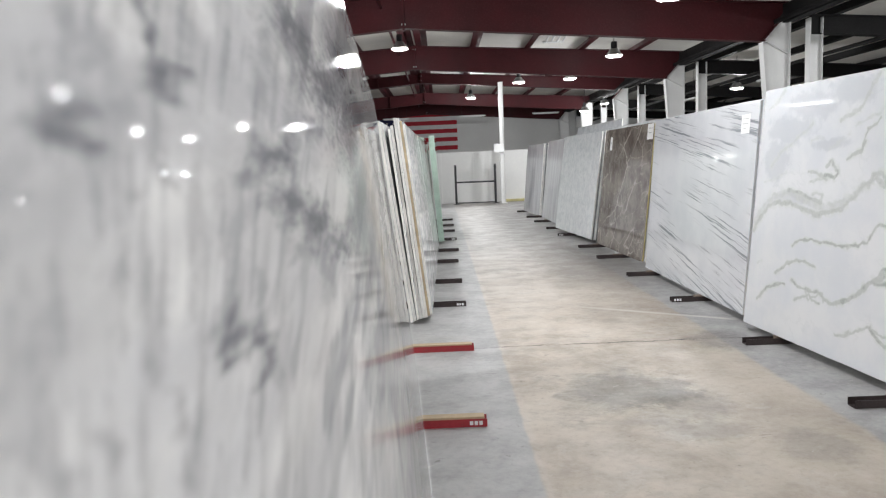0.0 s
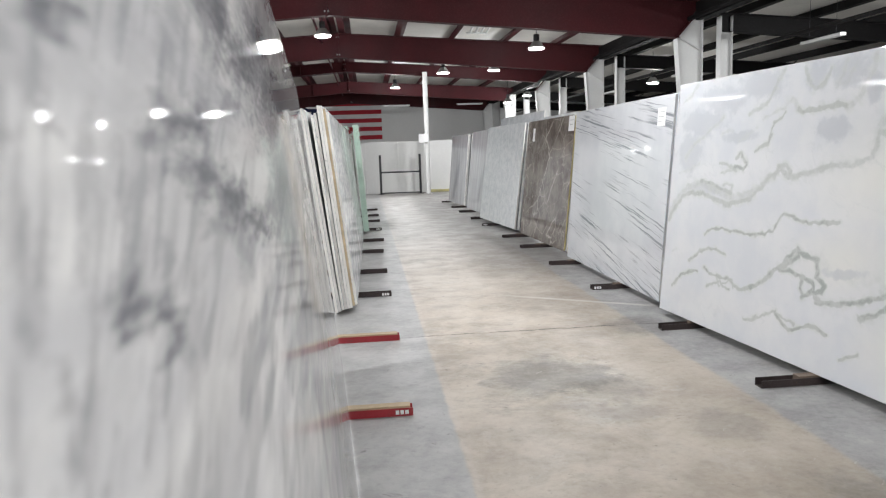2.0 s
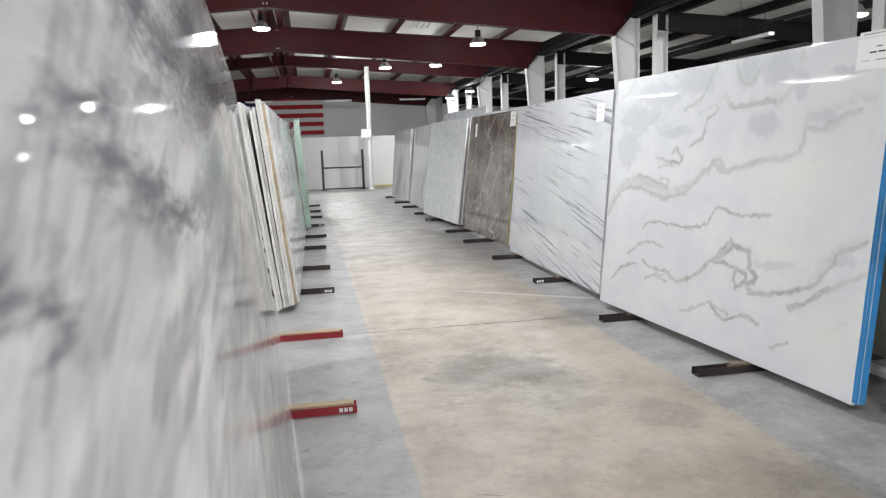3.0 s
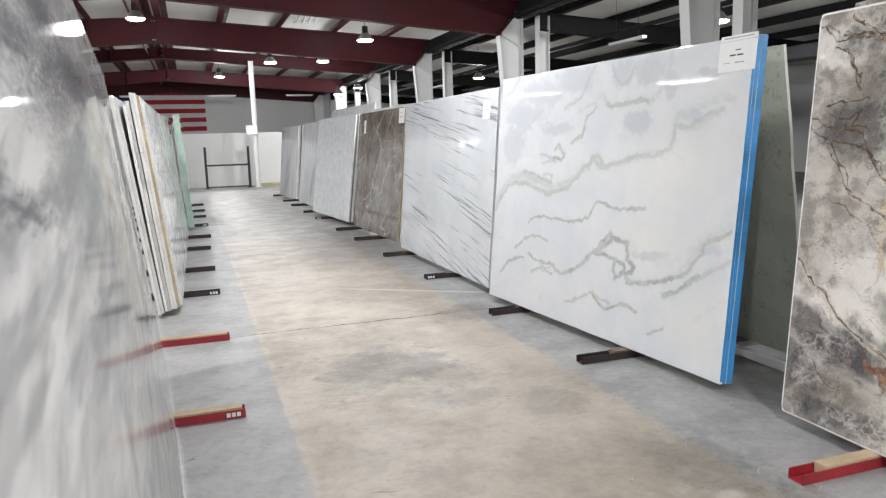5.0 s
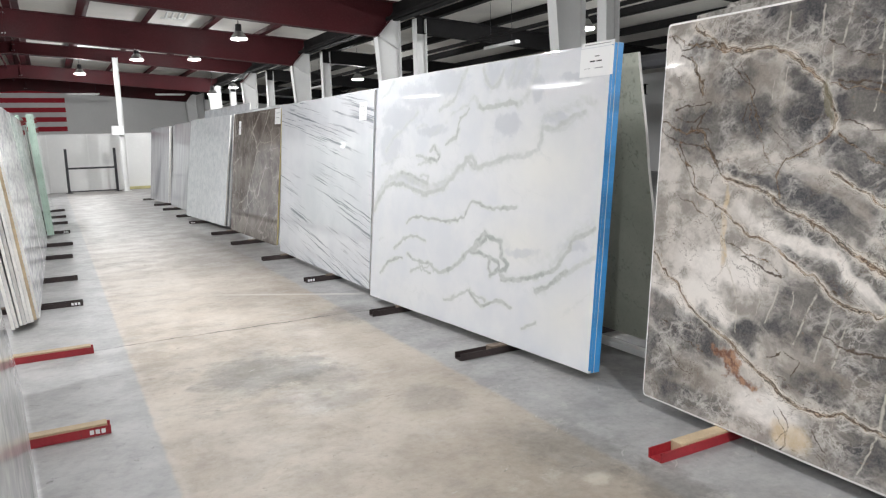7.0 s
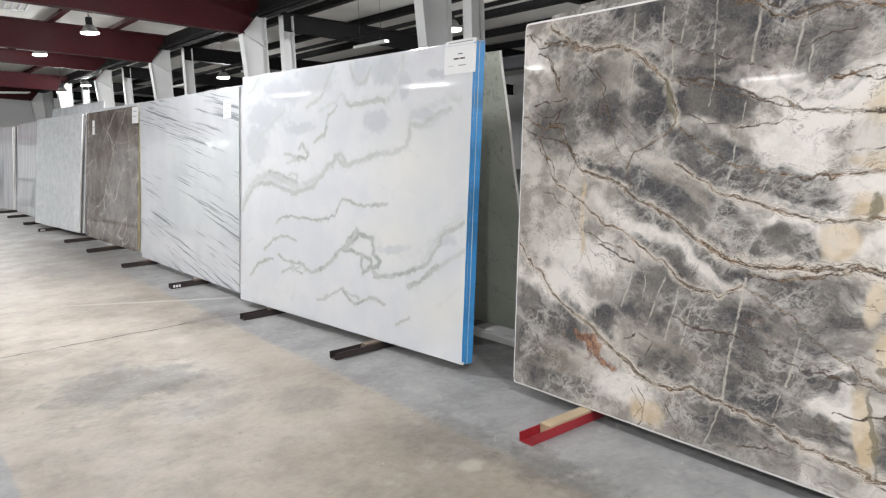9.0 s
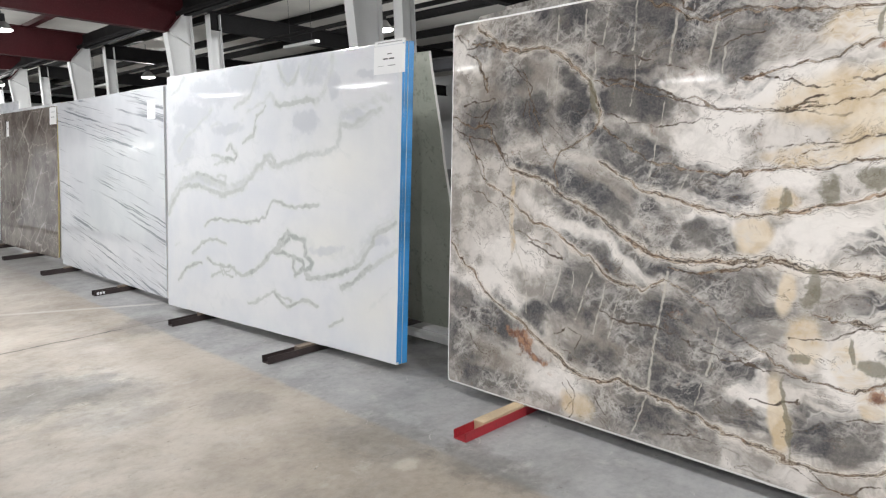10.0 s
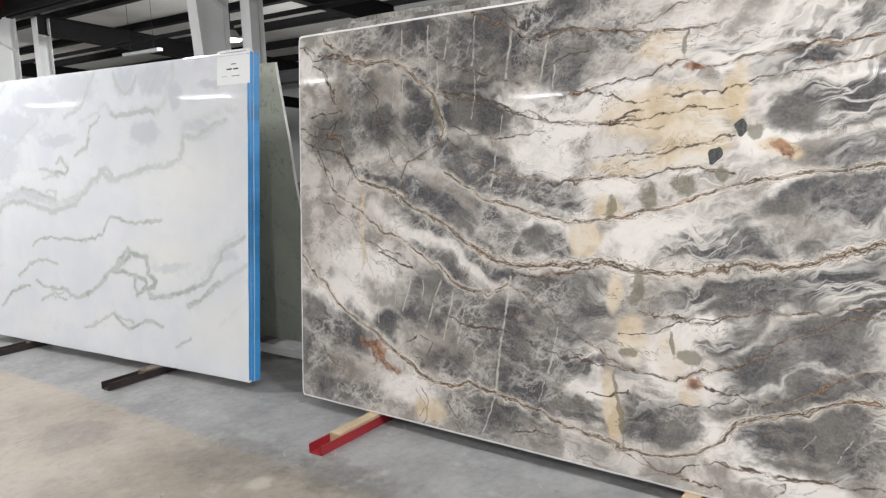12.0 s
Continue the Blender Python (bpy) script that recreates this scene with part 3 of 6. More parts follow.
def smoke_fields(u, v):
    p, q = u + 0.06 * (fbm(u * 14, v * 90, 5) - 0.5), v + 0.02 * (fbm(u * 14 + 9, v * 90, 9) - 0.5)
    # drifts that grow broader towards the far end of the slab
    near = np.clip(u - 0.43, 0.02, None)
    a, b = 60 - 2.33 * near ** -0.6, (v - 1.2) / (0.04 * near + 0.002) + 40
    drift = fbm(a * 0.9, b * 0.7, 2, 4)
    broad = fbm(a * 0.35 + 7, b * 0.25, 11, 3)
    wisp = fbm(a * 1.3 + 3, b * 0.9 + a * 0.6, 14, 4)
    return {"f1": (ovals(p, q, SMOKE_DARK, 0.95), ovals(p, q, SMOKE_SOFT, 0.95), drift), "f2": (broad, wisp, u * 0)}


def smoke_grid(length, height):
    """A grid that is finest where the eye is a hand's width away."""
    near = 0.46 + 0.0022 * (1.022 ** np.arange(150) - 1) / 0.022
    us = np.concatenate([np.linspace(0, 0.455, 5), near[near < length - 0.2], np.linspace(length - 0.15, length, 4)])
    vs = np.concatenate([np.linspace(0, 1.1, 14), np.arange(1.12, 1.3, 0.008), np.arange(1.3, 1.5, 0.0018), np.arange(1.502, height - 0.02, 0.006), [height]])
    return us, vs


def pale_vein(g):
    v = g.warp(0.25, 2.5)
    a, b = g.noise(3.5, 7, 0.65, v), g.noise(9, 6, 0.6, v)
    col = g.mix(g.step(a, 0.35, 0.65), (0.58, 0.6, 0.64), (0.77, 0.785, 0.81))
    ridge = g.math("ABSOLUTE", g.math("SUBTRACT", g.noise(4.0, 6, 0.6, v), 0.5))
    col = g.mix(g.step(ridge, 0.0, 0.018, 0.45, 0.0), col, (0.42, 0.43, 0.46))
    col = g.mix(g.math("MULTIPLY", g.step(b, 0.5, 0.7), 0.35), col, (0.85, 0.85, 0.86))
    return g.done(col)


def grey_stripe(g):
    v = g.warp(0.12, 2.0)
    a = g.noise(2.2, 6, 0.6, g.vmul(v, (3.0, 1.0, 0.4)))
    col = g.mix(g.step(a, 0.3, 0.7), (0.53, 0.535, 0.56), (0.68, 0.685, 0.71))
    return g.done(col)


def brown_marble(g):
    """Brown marble, blotched, with a torn net of pale veins."""
    v = g.warp(0.25, 2.2)
    a, b = g.noise(2.6, 7, 0.65, v), g.noise(14, 6, 0.7)
    col = g.mix(g.step(a, 0.32, 0.68), (0.125, 0.105, 0.092), (0.29, 0.255, 0.23))
    col = g.mix(g.math("MULTIPLY", g.step(b, 0.5, 0.75), 0.5), col, (0.29, 0.25, 0.22))
    for sc, wd, k, turn, st in ((1.5, 0.03, 0.85, 40, (0.6, 1, 1.1)), (2.6, 0.03, 0.6, 20, (0.8, 1, 1.3)), (5.5, 0.035, 0.4, -30, (0.8, 1, 1.2))):
        w = g.warp(0.28, 3.0, g.turn(g.obj, turn, st), 6.0)
        e = g.math("ADD", g.voronoi(sc, vec=w), g.math("MULTIPLY_ADD", g.noise(20, 5, 0.7), 0.03, -0.012))
        col = g.mix(g.math("MULTIPLY", g.step(e, 0.0, wd, k, 0.0), g.step(g.noise(1.8, 4, 0.55, w), 0.42, 0.56)), col, (0.58, 0.53, 0.48))
    return g.done(col)


def white_mottle(g):
    v = g.warp(0.2, 4.0)
    a, b = g.noise(7.0, 7, 0.66, v), g.noise(18, 6, 0.65, v)
    col = g.mix(g.step(a, 0.36, 0.62), (0.72, 0.735, 0.765), (0.85, 0.855, 0.87))
    return g.done(g.mix(g.math("MULTIPLY", g.step(b, 0.52, 0.66), 0.35), col, (0.42, 0.44, 0.48)))


def olive_stone(g):
    v = g.warp(0.3, 1.6)
    a, b = g.noise(1.8, 7, 0.6, v), g.noise(40, 4, 0.7)
    col = g.mix(g.step(a, 0.3, 0.7), (0.44, 0.46, 0.39), (0.54, 0.56, 0.485))
    col = g.mix(g.math("MULTIPLY", g.step(b, 0.5, 0.8), 0.4), col, (0.25, 0.25, 0.21))
    ridge = g.math("ABSOLUTE", g.math("SUBTRACT", g.noise(1.6, 5, 0.55, v), 0.5))
    col = g.mix(g.math("MULTIPLY", g.step(ridge, 0.0, 0.014, 0.4, 0.0), g.step(b, 0.4, 0.6)), col, (0.16, 0.17, 0.13))
    return g.done(col, 0.25)


def green_stone(g):
    v = g.warp(0.3, 2.0)
    a = g.noise(3.0, 7, 0.65, v)
    return g.done(g.mix(g.step(a, 0.3, 0.7), (0.42, 0.56, 0.49), (0.6, 0.71, 0.65)))


M_CLOUD = stone("grey_cloud_marble", lambda g: grey_cloud(g, True))
M_CLOUD_FAR = stone("grey_cloud_marble_broad", grey_cloud)
M_PALE = stone("pale_veined_marble", pale_vein)
M_MOTTLE = stone("white_mottled_marble", white_mottle)
M_STRIPE = stone("grey_vein_cut_marble", grey_stripe)
M_BROWN = stone("brown_net_marble", brown_marble)
M_OLIVE = stone("olive_quartzite_back", olive_stone)
M_GREEN = stone("green_onyx", green_stone)
def polyline_distance(u, v, pts):
    """Least distance of the points (u, v) from a broken line."""
    best = np.full(u.shape, 9.0)
    for (x0, y0), (x1, y1) in zip(pts, pts[1:]):
        dx, dy = x1 - x0, y1 - y0
        k = np.clip(((u - x0) * dx + (v - y0) * dy) / (dx * dx + dy * dy + 1e-9), 0, 1)
        best = np.minimum(best, np.hypot(u - x0 - k * dx, v - y0 - k * dy))
    return best


def ovals(u, v, shapes, soft=0.5):
    """1 inside soft-edged ovals (centre, half axes, turn), 0 outside."""
    out = np.zeros(u.shape)
    for x, y, a, b, ang in shapes:
        c, s = math.cos(radians(ang)), math.sin(radians(ang))
        p, q = ((u - x) * c + (v - y) * s) / a, (-(u - x) * s + (v - y) * c) / b
        out = np.maximum(out, np.clip((1 + soft - np.sqrt(p * p + q * q)) / (2 * soft), 0, 1))
    return out


def crumple(u, v, a1, f1, a2, f2, k=20):
    """The points, pushed about by noise at two scales."""
    du = a1 * (fbm(u * f1, v * f1, k) - 0.5) + a2 * (fbm(u * f2, v * f2, k + 4) - 0.5)
    dv = a1 * (fbm(u * f1 + 31, v * f1, k + 8) - 0.5) + a2 * (fbm(u * f2 + 31, v * f2, k + 12) - 0.5)
    return u + du, v + dv


FUSION_VEINS = []
FUSION_VEINS += [(0.011, [(0.03, 0.78), (0.13, 0.67), (0.25, 0.55), (0.38, 0.48), (0.52, 0.42), (0.66, 0.33), (0.80, 0.27), (0.91, 0.23), (1.09, 0.25), (1.24, 0.22)])]
FUSION_VEINS += [(0.010, [(1.24, 0.22), (1.41, 0.18), (1.57, 0.15), (1.72, 0.14), (1.81, 0.11), (1.95, 0.12), (2.09, 0.16), (2.19, 0.23), (2.23, 0.30), (2.28, 0.34), (2.41, 0.39), (2.68, 0.45)])]
FUSION_VEINS += [(0.014, [(0.44, 1.16), (0.62, 1.13), (0.73, 1.06), (0.89, 0.99), (1.05, 0.91), (1.20, 0.84), (1.37, 0.81), (1.55, 0.82), (1.69, 0.85), (1.81, 0.83)])]
FUSION_VEINS += [(0.014, [(1.81, 0.83), (1.92, 0.81), (2.06, 0.82), (2.18, 0.85), (2.35, 0.88), (2.47, 0.92), (2.65, 0.96), (2.84, 0.99)])]
FUSION_VEINS += [(0.007, [(1.28, 0.78), (1.45, 0.76), (1.62, 0.81), (1.69, 0.84)])]
FUSION_VEINS += [(0.009, [(0.27, 1.09), (0.44, 1.00), (0.59, 0.91), (0.76, 0.84), (0.93, 0.75), (1.08, 0.67), (1.17, 0.67), (1.26, 0.71)])]
FUSION_VEINS += [(0.012, [(0.20, 1.86), (0.32, 1.77), (0.45, 1.72), (0.62, 1.71), (0.76, 1.64), (0.86, 1.55), (0.91, 1.43), (0.92, 1.37)])]
FUSION_VEINS += [(0.008, [(0.92, 1.37), (0.87, 1.30), (0.74, 1.25), (0.70, 1.18), (0.72, 1.09)])]
FUSION_VEINS += [(0.007, [(0.95, 1.36), (1.08, 1.27), (1.22, 1.21), (1.39, 1.16), (1.54, 1.14), (1.78, 1.17), (1.99, 1.21), (2.19, 1.21)])]
FUSION_VEINS += [(0.009, [(0.95, 1.20), (1.14, 1.10), (1.31, 1.04), (1.44, 1.00), (1.57, 1.00), (1.76, 1.02), (1.91, 1.05), (2.06, 1.10), (2.19, 1.16), (2.37, 1.20), (2.64, 1.21)])]
FUSION_VEINS += [(0.005, [(0.89, 1.55), (1.10, 1.52), (1.27, 1.46), (1.46, 1.39), (1.64, 1.38), (1.81, 1.41)])]
FUSION_VEINS += [(0.007, [(1.53, 1.51), (1.67, 1.54), (1.79, 1.56), (1.98, 1.57), (2.10, 1.56), (2.23, 1.58), (2.40, 1.60), (2.62, 1.64)])]
FUSION_VEINS += [(0.007, [(1.07, 1.89), (1.21, 1.81), (1.40, 1.73), (1.53, 1.75), (1.67, 1.74), (1.78, 1.72), (1.97, 1.70), (2.09, 1.70)])]
FUSION_VEINS += [(0.005, [(1.80, 1.73), (1.93, 1.78), (2.01, 1.80)])]
FUSION_VEINS += [(0.005, [(2.21, 1.49), (2.40, 1.52), (2.52, 1.55), (2.62, 1.58)])]
FUSION_VEINS += [(0.006, [(0.02, 1.84), (0.14, 1.78), (0.30, 1.76), (0.45, 1.71)])]
FUSION_VEINS += [(0.008, [(-0.01, 1.41), (0.13, 1.36), (0.25, 1.37), (0.29, 1.33), (0.37, 1.24), (0.44, 1.16)])]
FUSION_VEINS += [(0.006, [(0.11, 1.30), (0.21, 1.21), (0.25, 1.11), (0.29, 1.07)])]
FUSION_VEINS += [(0.008, [(0.18, 1.72), (0.23, 1.64), (0.26, 1.54)])]
FUSION_VEINS += [(0.006, [(1.82, 0.44), (1.91, 0.44), (2.02, 0.43), (2.12, 0.49), (2.22, 0.53), (2.33, 0.61), (2.43, 0.67), (2.67, 0.74)])]
FUSION_VEINS += [(0.005, [(1.86, 0.67), (1.97, 0.66), (2.07, 0.65), (2.21, 0.70), (2.39, 0.73), (2.66, 0.76)])]
FUSION_VEINS += [(0.006, [(2.17, 0.15), (2.29, 0.14), (2.42, 0.14), (2.56, 0.18)])]
FUSION_VEINS += [(0.005, [(2.30, 0.39), (2.41, 0.44), (2.51, 0.48), (2.60, 0.52), (2.68, 0.54)])]
FUSION_VEINS += [(0.005, [(1.26, 0.72), (1.45, 0.65), (1.63, 0.55), (1.80, 0.44), (1.87, 0.43)])]
FUSION_VEINS += [(0.004, [(1.29, 0.58), (1.45, 0.50), (1.67, 0.45)])]
FUSION_VEINS += [(0.004, [(0.13, 1.07), (0.33, 0.97), (0.44, 0.88), (0.62, 0.81), (0.76, 0.76)])]
FUSION_VEINS += [(0.004, [(0.52, 1.48), (0.59, 1.35), (0.66, 1.24)])]
FUSION_VEINS += [(0.005, [(1.66, 1.38), (1.77, 1.39), (1.90, 1.41), (2.06, 1.44)])]
FUSION_VEINS += [(0.004, [(1.78, 1.23), (1.91, 1.26), (2.07, 1.30), (2.16, 1.32)])]
FUSION_VEINS += [(0.005, [(0.45, 1.65), (0.52, 1.58), (0.55, 1.48), (0.62, 1.37)])]
FUSION_VEINS += [(0.004, [(1.88, 0.11), (1.93, 0.06), (2.04, 0.04)])]
FUSION_VEINS += [(0.004, [(0.82, 0.20), (0.87, 0.13), (0.83, 0.02)])]

FUSION_CRACKS = []
FUSION_CRACKS += [(0.0060, [(1.09, 1.87), (1.09, 1.78), (1.08, 1.66)])]
FUSION_CRACKS += [(0.0040, [(1.09, 1.64), (1.10, 1.54), (1.08, 1.43)])]
FUSION_CRACKS += [(0.0060, [(0.96, 1.87), (0.95, 1.78), (0.93, 1.70)])]
FUSION_CRACKS += [(0.0070, [(1.27, 1.81), (1.27, 1.73), (1.25, 1.59)])]
FUSION_CRACKS += [(0.0040, [(1.24, 1.45), (1.22, 1.33), (1.18, 1.12)])]
FUSION_CRACKS += [(0.0040, [(1.35, 1.15), (1.32, 1.09), (1.29, 1.04)])]
FUSION_CRACKS += [(0.0060, [(0.84, 1.86), (0.84, 1.74)])]
FUSION_CRACKS += [(0.0050, [(0.89, 1.69), (0.90, 1.58)])]
FUSION_CRACKS += [(0.0050, [(0.69, 1.85), (0.68, 1.71)])]
FUSION_CRACKS += [(0.0040, [(0.70, 1.63), (0.69, 1.52)])]
FUSION_CRACKS += [(0.0060, [(1.45, 1.74), (1.43, 1.64), (1.40, 1.53)])]
FUSION_CRACKS += [(0.0050, [(1.48, 1.64), (1.47, 1.53)])]
FUSION_CRACKS += [(0.0040, [(1.13, 1.65), (1.11, 1.59)])]
FUSION_CRACKS += [(0.0030, [(0.64, 1.58), (0.64, 1.50)])]
FUSION_CRACKS += [(0.0050, [(0.75, 0.71), (0.70, 0.54)])]
FUSION_CRACKS += [(0.0040, [(0.82, 0.70), (0.81, 0.58)])]
FUSION_CRACKS += [(0.0050, [(0.92, 0.71), (0.84, 0.48)])]
FUSION_CRACKS += [(0.0050, [(0.99, 0.66), (0.94, 0.43)])]
FUSION_CRACKS += [(0.0060, [(1.06, 0.61), (1.02, 0.43)])]
FUSION_CRACKS += [(0.0070, [(1.29, 0.75), (1.25, 0.49), (1.23, 0.24)])]
FUSION_CRACKS += [(0.0050, [(1.22, 0.21), (1.16, 0.04)])]
FUSION_CRACKS += [(0.0050, [(1.52, 0.56), (1.48, 0.36)])]
FUSION_CRACKS += [(0.0040, [(1.46, 0.32), (1.44, 0.23)])]
FUSION_CRACKS += [(0.0030, [(1.09, 0.78), (1.06, 0.72)])]
FUSION_CRACKS += [(0.0040, [(0.66, 0.64), (0.65, 0.56)])]
FUSION_CRACKS += [(0.0050, [(0.45, 0.82), (0.51, 0.70), (0.54, 0.63), (0.55, 0.47)])]
FUSION_CRACKS += [(0.0060, [(0.43, 1.00), (0.42, 0.94), (0.45, 0.83)])]
FUSION_CRACKS += [(0.0040, [(1.78, 1.84), (1.77, 1.74)])]
FUSION_CRACKS += [(0.0030, [(2.45, 0.25), (2.48, 0.31)])]
FUSION_CRACKS += [(0.0030, [(2.55, 0.23), (2.59, 0.32)])]
FUSION_HAIRS = []
FUSION_HAIRS += [(0.0030, [(0.41, 1.67), (0.49, 1.59), (0.54, 1.54), (0.53, 1.49), (0.56, 1.43), (0.64, 1.38), (0.74, 1.29)])]
FUSION_HAIRS += [(0.0030, [(0.51, 1.50), (0.49, 1.43), (0.51, 1.37)])]
FUSION_HAIRS += [(0.0040, [(0.04, 1.83), (0.11, 1.77), (0.26, 1.79), (0.41, 1.76)])]
FUSION_HAIRS += [(0.0040, [(0.11, 1.74), (0.18, 1.71), (0.20, 1.66), (0.25, 1.55)])]
FUSION_HAIRS += [(0.0040, [(0.01, 1.40), (0.10, 1.33), (0.21, 1.31), (0.32, 1.28), (0.38, 1.22)])]
FUSION_HAIRS += [(0.0040, [(0.10, 1.49), (0.21, 1.49), (0.31, 1.50), (0.23, 1.39), (0.32, 1.37)])]
FUSION_HAIRS += [(0.0040, [(0.19, 1.39), (0.30, 1.34), (0.33, 1.28), (0.42, 1.19)])]
FUSION_HAIRS += [(0.0030, [(0.10, 1.44), (0.19, 1.41), (0.26, 1.44)])]
FUSION_HAIRS += [(0.0040, [(0.14, 1.31), (0.20, 1.19), (0.23, 1.12), (0.28, 1.08)])]
FUSION_HAIRS += [(0.0030, [(0.36, 1.19), (0.35, 1.12)])]
FUSION_HAIRS += [(0.0030, [(1.23, 1.88), (1.31, 1.80), (1.38, 1.74)])]
FUSION_HAIRS += [(0.0050, [(1.41, 1.74), (1.50, 1.76), (1.56, 1.77), (1.63, 1.75)])]
FUSION_HAIRS += [(0.0030, [(1.43, 1.63), (1.54, 1.66), (1.63, 1.68)])]
FUSION_HAIRS += [(0.0030, [(0.86, 1.72), (1.00, 1.65), (1.13, 1.62), (1.25, 1.58), (1.33, 1.55)])]
FUSION_HAIRS += [(0.0040, [(0.93, 1.55), (1.07, 1.53), (1.19, 1.49), (1.32, 1.43), (1.44, 1.40), (1.55, 1.40), (1.64, 1.38)])]
FUSION_HAIRS += [(0.0030, [(0.97, 1.40), (1.08, 1.36), (1.21, 1.35), (1.33, 1.35), (1.45, 1.36)])]
FUSION_HAIRS += [(0.0030, [(1.62, 1.52), (1.70, 1.49), (1.80, 1.46), (1.87, 1.46)])]
FUSION_HAIRS += [(0.0030, [(1.71, 1.38), (1.79, 1.42), (1.85, 1.44)])]
FUSION_HAIRS += [(0.0030, [(1.63, 1.38), (1.75, 1.39), (1.82, 1.38), (1.92, 1.36)])]
FUSION_HAIRS += [(0.0030, [(1.64, 1.25), (1.77, 1.26), (1.88, 1.26), (2.00, 1.28), (2.10, 1.30), (2.18, 1.33)])]
FUSION_HAIRS += [(0.0030, [(1.93, 1.47), (2.06, 1.48), (2.17, 1.49), (2.24, 1.49)])]
FUSION_HAIRS += [(0.0030, [(2.02, 1.43), (2.12, 1.42), (2.18, 1.43)])]
FUSION_HAIRS += [(0.0040, [(0.94, 0.56), (1.05, 0.52), (1.23, 0.51), (1.34, 0.50)])]
FUSION_HAIRS += [(0.0030, [(1.29, 0.54), (1.37, 0.49), (1.46, 0.46), (1.54, 0.45), (1.67, 0.44)])]
FUSION_HAIRS += [(0.0030, [(0.15, 0.31), (0.24, 0.21), (0.33, 0.20)])]
FUSION_HAIRS += [(0.0030, [(0.09, 0.45), (0.25, 0.37), (0.38, 0.33)])]
FUSION_HAIRS += [(0.0040, [(0.55, 0.81), (0.66, 0.78), (0.76, 0.76)])]
FUSION_HAIRS += [(0.0040, [(0.91, 0.75), (1.01, 0.70), (1.08, 0.67), (1.18, 0.67), (1.26, 0.70)])]
FUSION_HAIRS += [(0.0030, [(0.72, 0.39), (0.80, 0.43), (0.87, 0.41), (0.84, 0.34)])]
FUSION_HAIRS += [(0.0030, [(1.30, 0.07), (1.45, 0.11), (1.54, 0.10)])]
FUSION_HAIRS += [(0.0030, [(0.78, 0.17), (0.84, 0.09), (0.80, 0.04)])]
FUSION_HAIRS += [(0.0030, [(0.95, 0.15), (1.02, 0.08)])]
FUSION_HAIRS += [(0.0030, [(1.78, 0.57), (1.91, 0.59), (2.02, 0.64), (2.13, 0.67), (2.26, 0.70)])]
FUSION_HAIRS += [(0.0030, [(1.65, 0.44), (1.73, 0.43), (1.85, 0.43)])]
FUSION_HAIRS += [(0.0030, [(2.10, 0.43), (2.18, 0.41), (2.27, 0.38)])]
FUSION_HAIRS += [(0.0030, [(1.66, 0.31), (1.74, 0.31), (1.83, 0.34)])]
FUSION_HAIRS += [(0.0030, [(1.99, 0.32), (2.11, 0.35), (2.22, 0.38)])]
FUSION_HAIRS += [(0.0040, [(2.24, 0.15), (2.32, 0.15), (2.39, 0.14), (2.48, 0.16), (2.58, 0.15), (2.69, 0.17)])]
FUSION_HAIRS += [(0.0030, [(1.82, 0.10), (1.90, 0.07), (2.00, 0.06), (2.10, 0.04), (2.19, 0.05)])]
FUSION_HAIRS += [(0.0030, [(2.33, 0.10), (2.39, 0.12), (2.37, 0.07)])]
FUSION_HAIRS += [(0.0030, [(2.00, 0.06), (2.08, 0.10), (2.18, 0.14)])]

FUSION_DARK = []
FUSION_DARK += [[(0.79, 1.41, 0.12, 0.10, -2), (0.78, 1.57, 0.10, 0.06, -4), (0.45, 1.59, 0.13, 0.08, -4), (0.62, 1.12, 0.15, 0.03, -13), (1.07, 1.44, 0.16, 0.06, -7), (1.13, 1.21, 0.30, 0.07, -26), (1.41, 1.10, 0.13, 0.06, -17), (0.86, 1.08, 0.21, 0.06, -28), (0.96, 0.93, 0.28, 0.06, -28), (1.22, 0.97, 0.18, 0.06, -34), (1.42, 0.90, 0.13, 0.04, -20), (1.23, 0.81, 0.16, 0.04, -23)]]
FUSION_DARK += [[(1.55, 0.70, 0.19, 0.08, -2), (0.96, 0.34, 0.16, 0.07, -4), (1.38, 0.27, 0.30, 0.08, -4), (1.17, 0.57, 0.40, 0.13, -4), (1.29, 0.43, 0.31, 0.10, -2), (0.25, 0.43, 0.20, 0.10, -13), (0.12, 0.20, 0.19, 0.12, 9), (0.28, 0.08, 0.23, 0.08, 1), (0.37, 1.41, 0.22, 0.11, -2), (0.76, 1.78, 0.42, 0.10, -1), (1.18, 1.71, 0.29, 0.17, -1), (1.48, 1.64, 0.15, 0.13, -5)]]
FUSION_DARK += [[(1.47, 1.84, 0.21, 0.05, -0), (1.18, 0.12, 0.25, 0.10, 1), (2.14, 0.94, 0.16, 0.07, 11), (2.41, 1.13, 0.10, 0.03, 23), (2.54, 1.15, 0.12, 0.06, 12), (2.56, 0.99, 0.12, 0.05, 16), (2.51, 1.45, 0.18, 0.06, 12), (2.34, 1.41, 0.08, 0.03, 8), (2.35, 1.57, 0.13, 0.03, 6), (2.56, 1.63, 0.12, 0.03, 7), (2.23, 0.78, 0.25, 0.05, 5), (2.55, 0.82, 0.17, 0.08, 9)]]
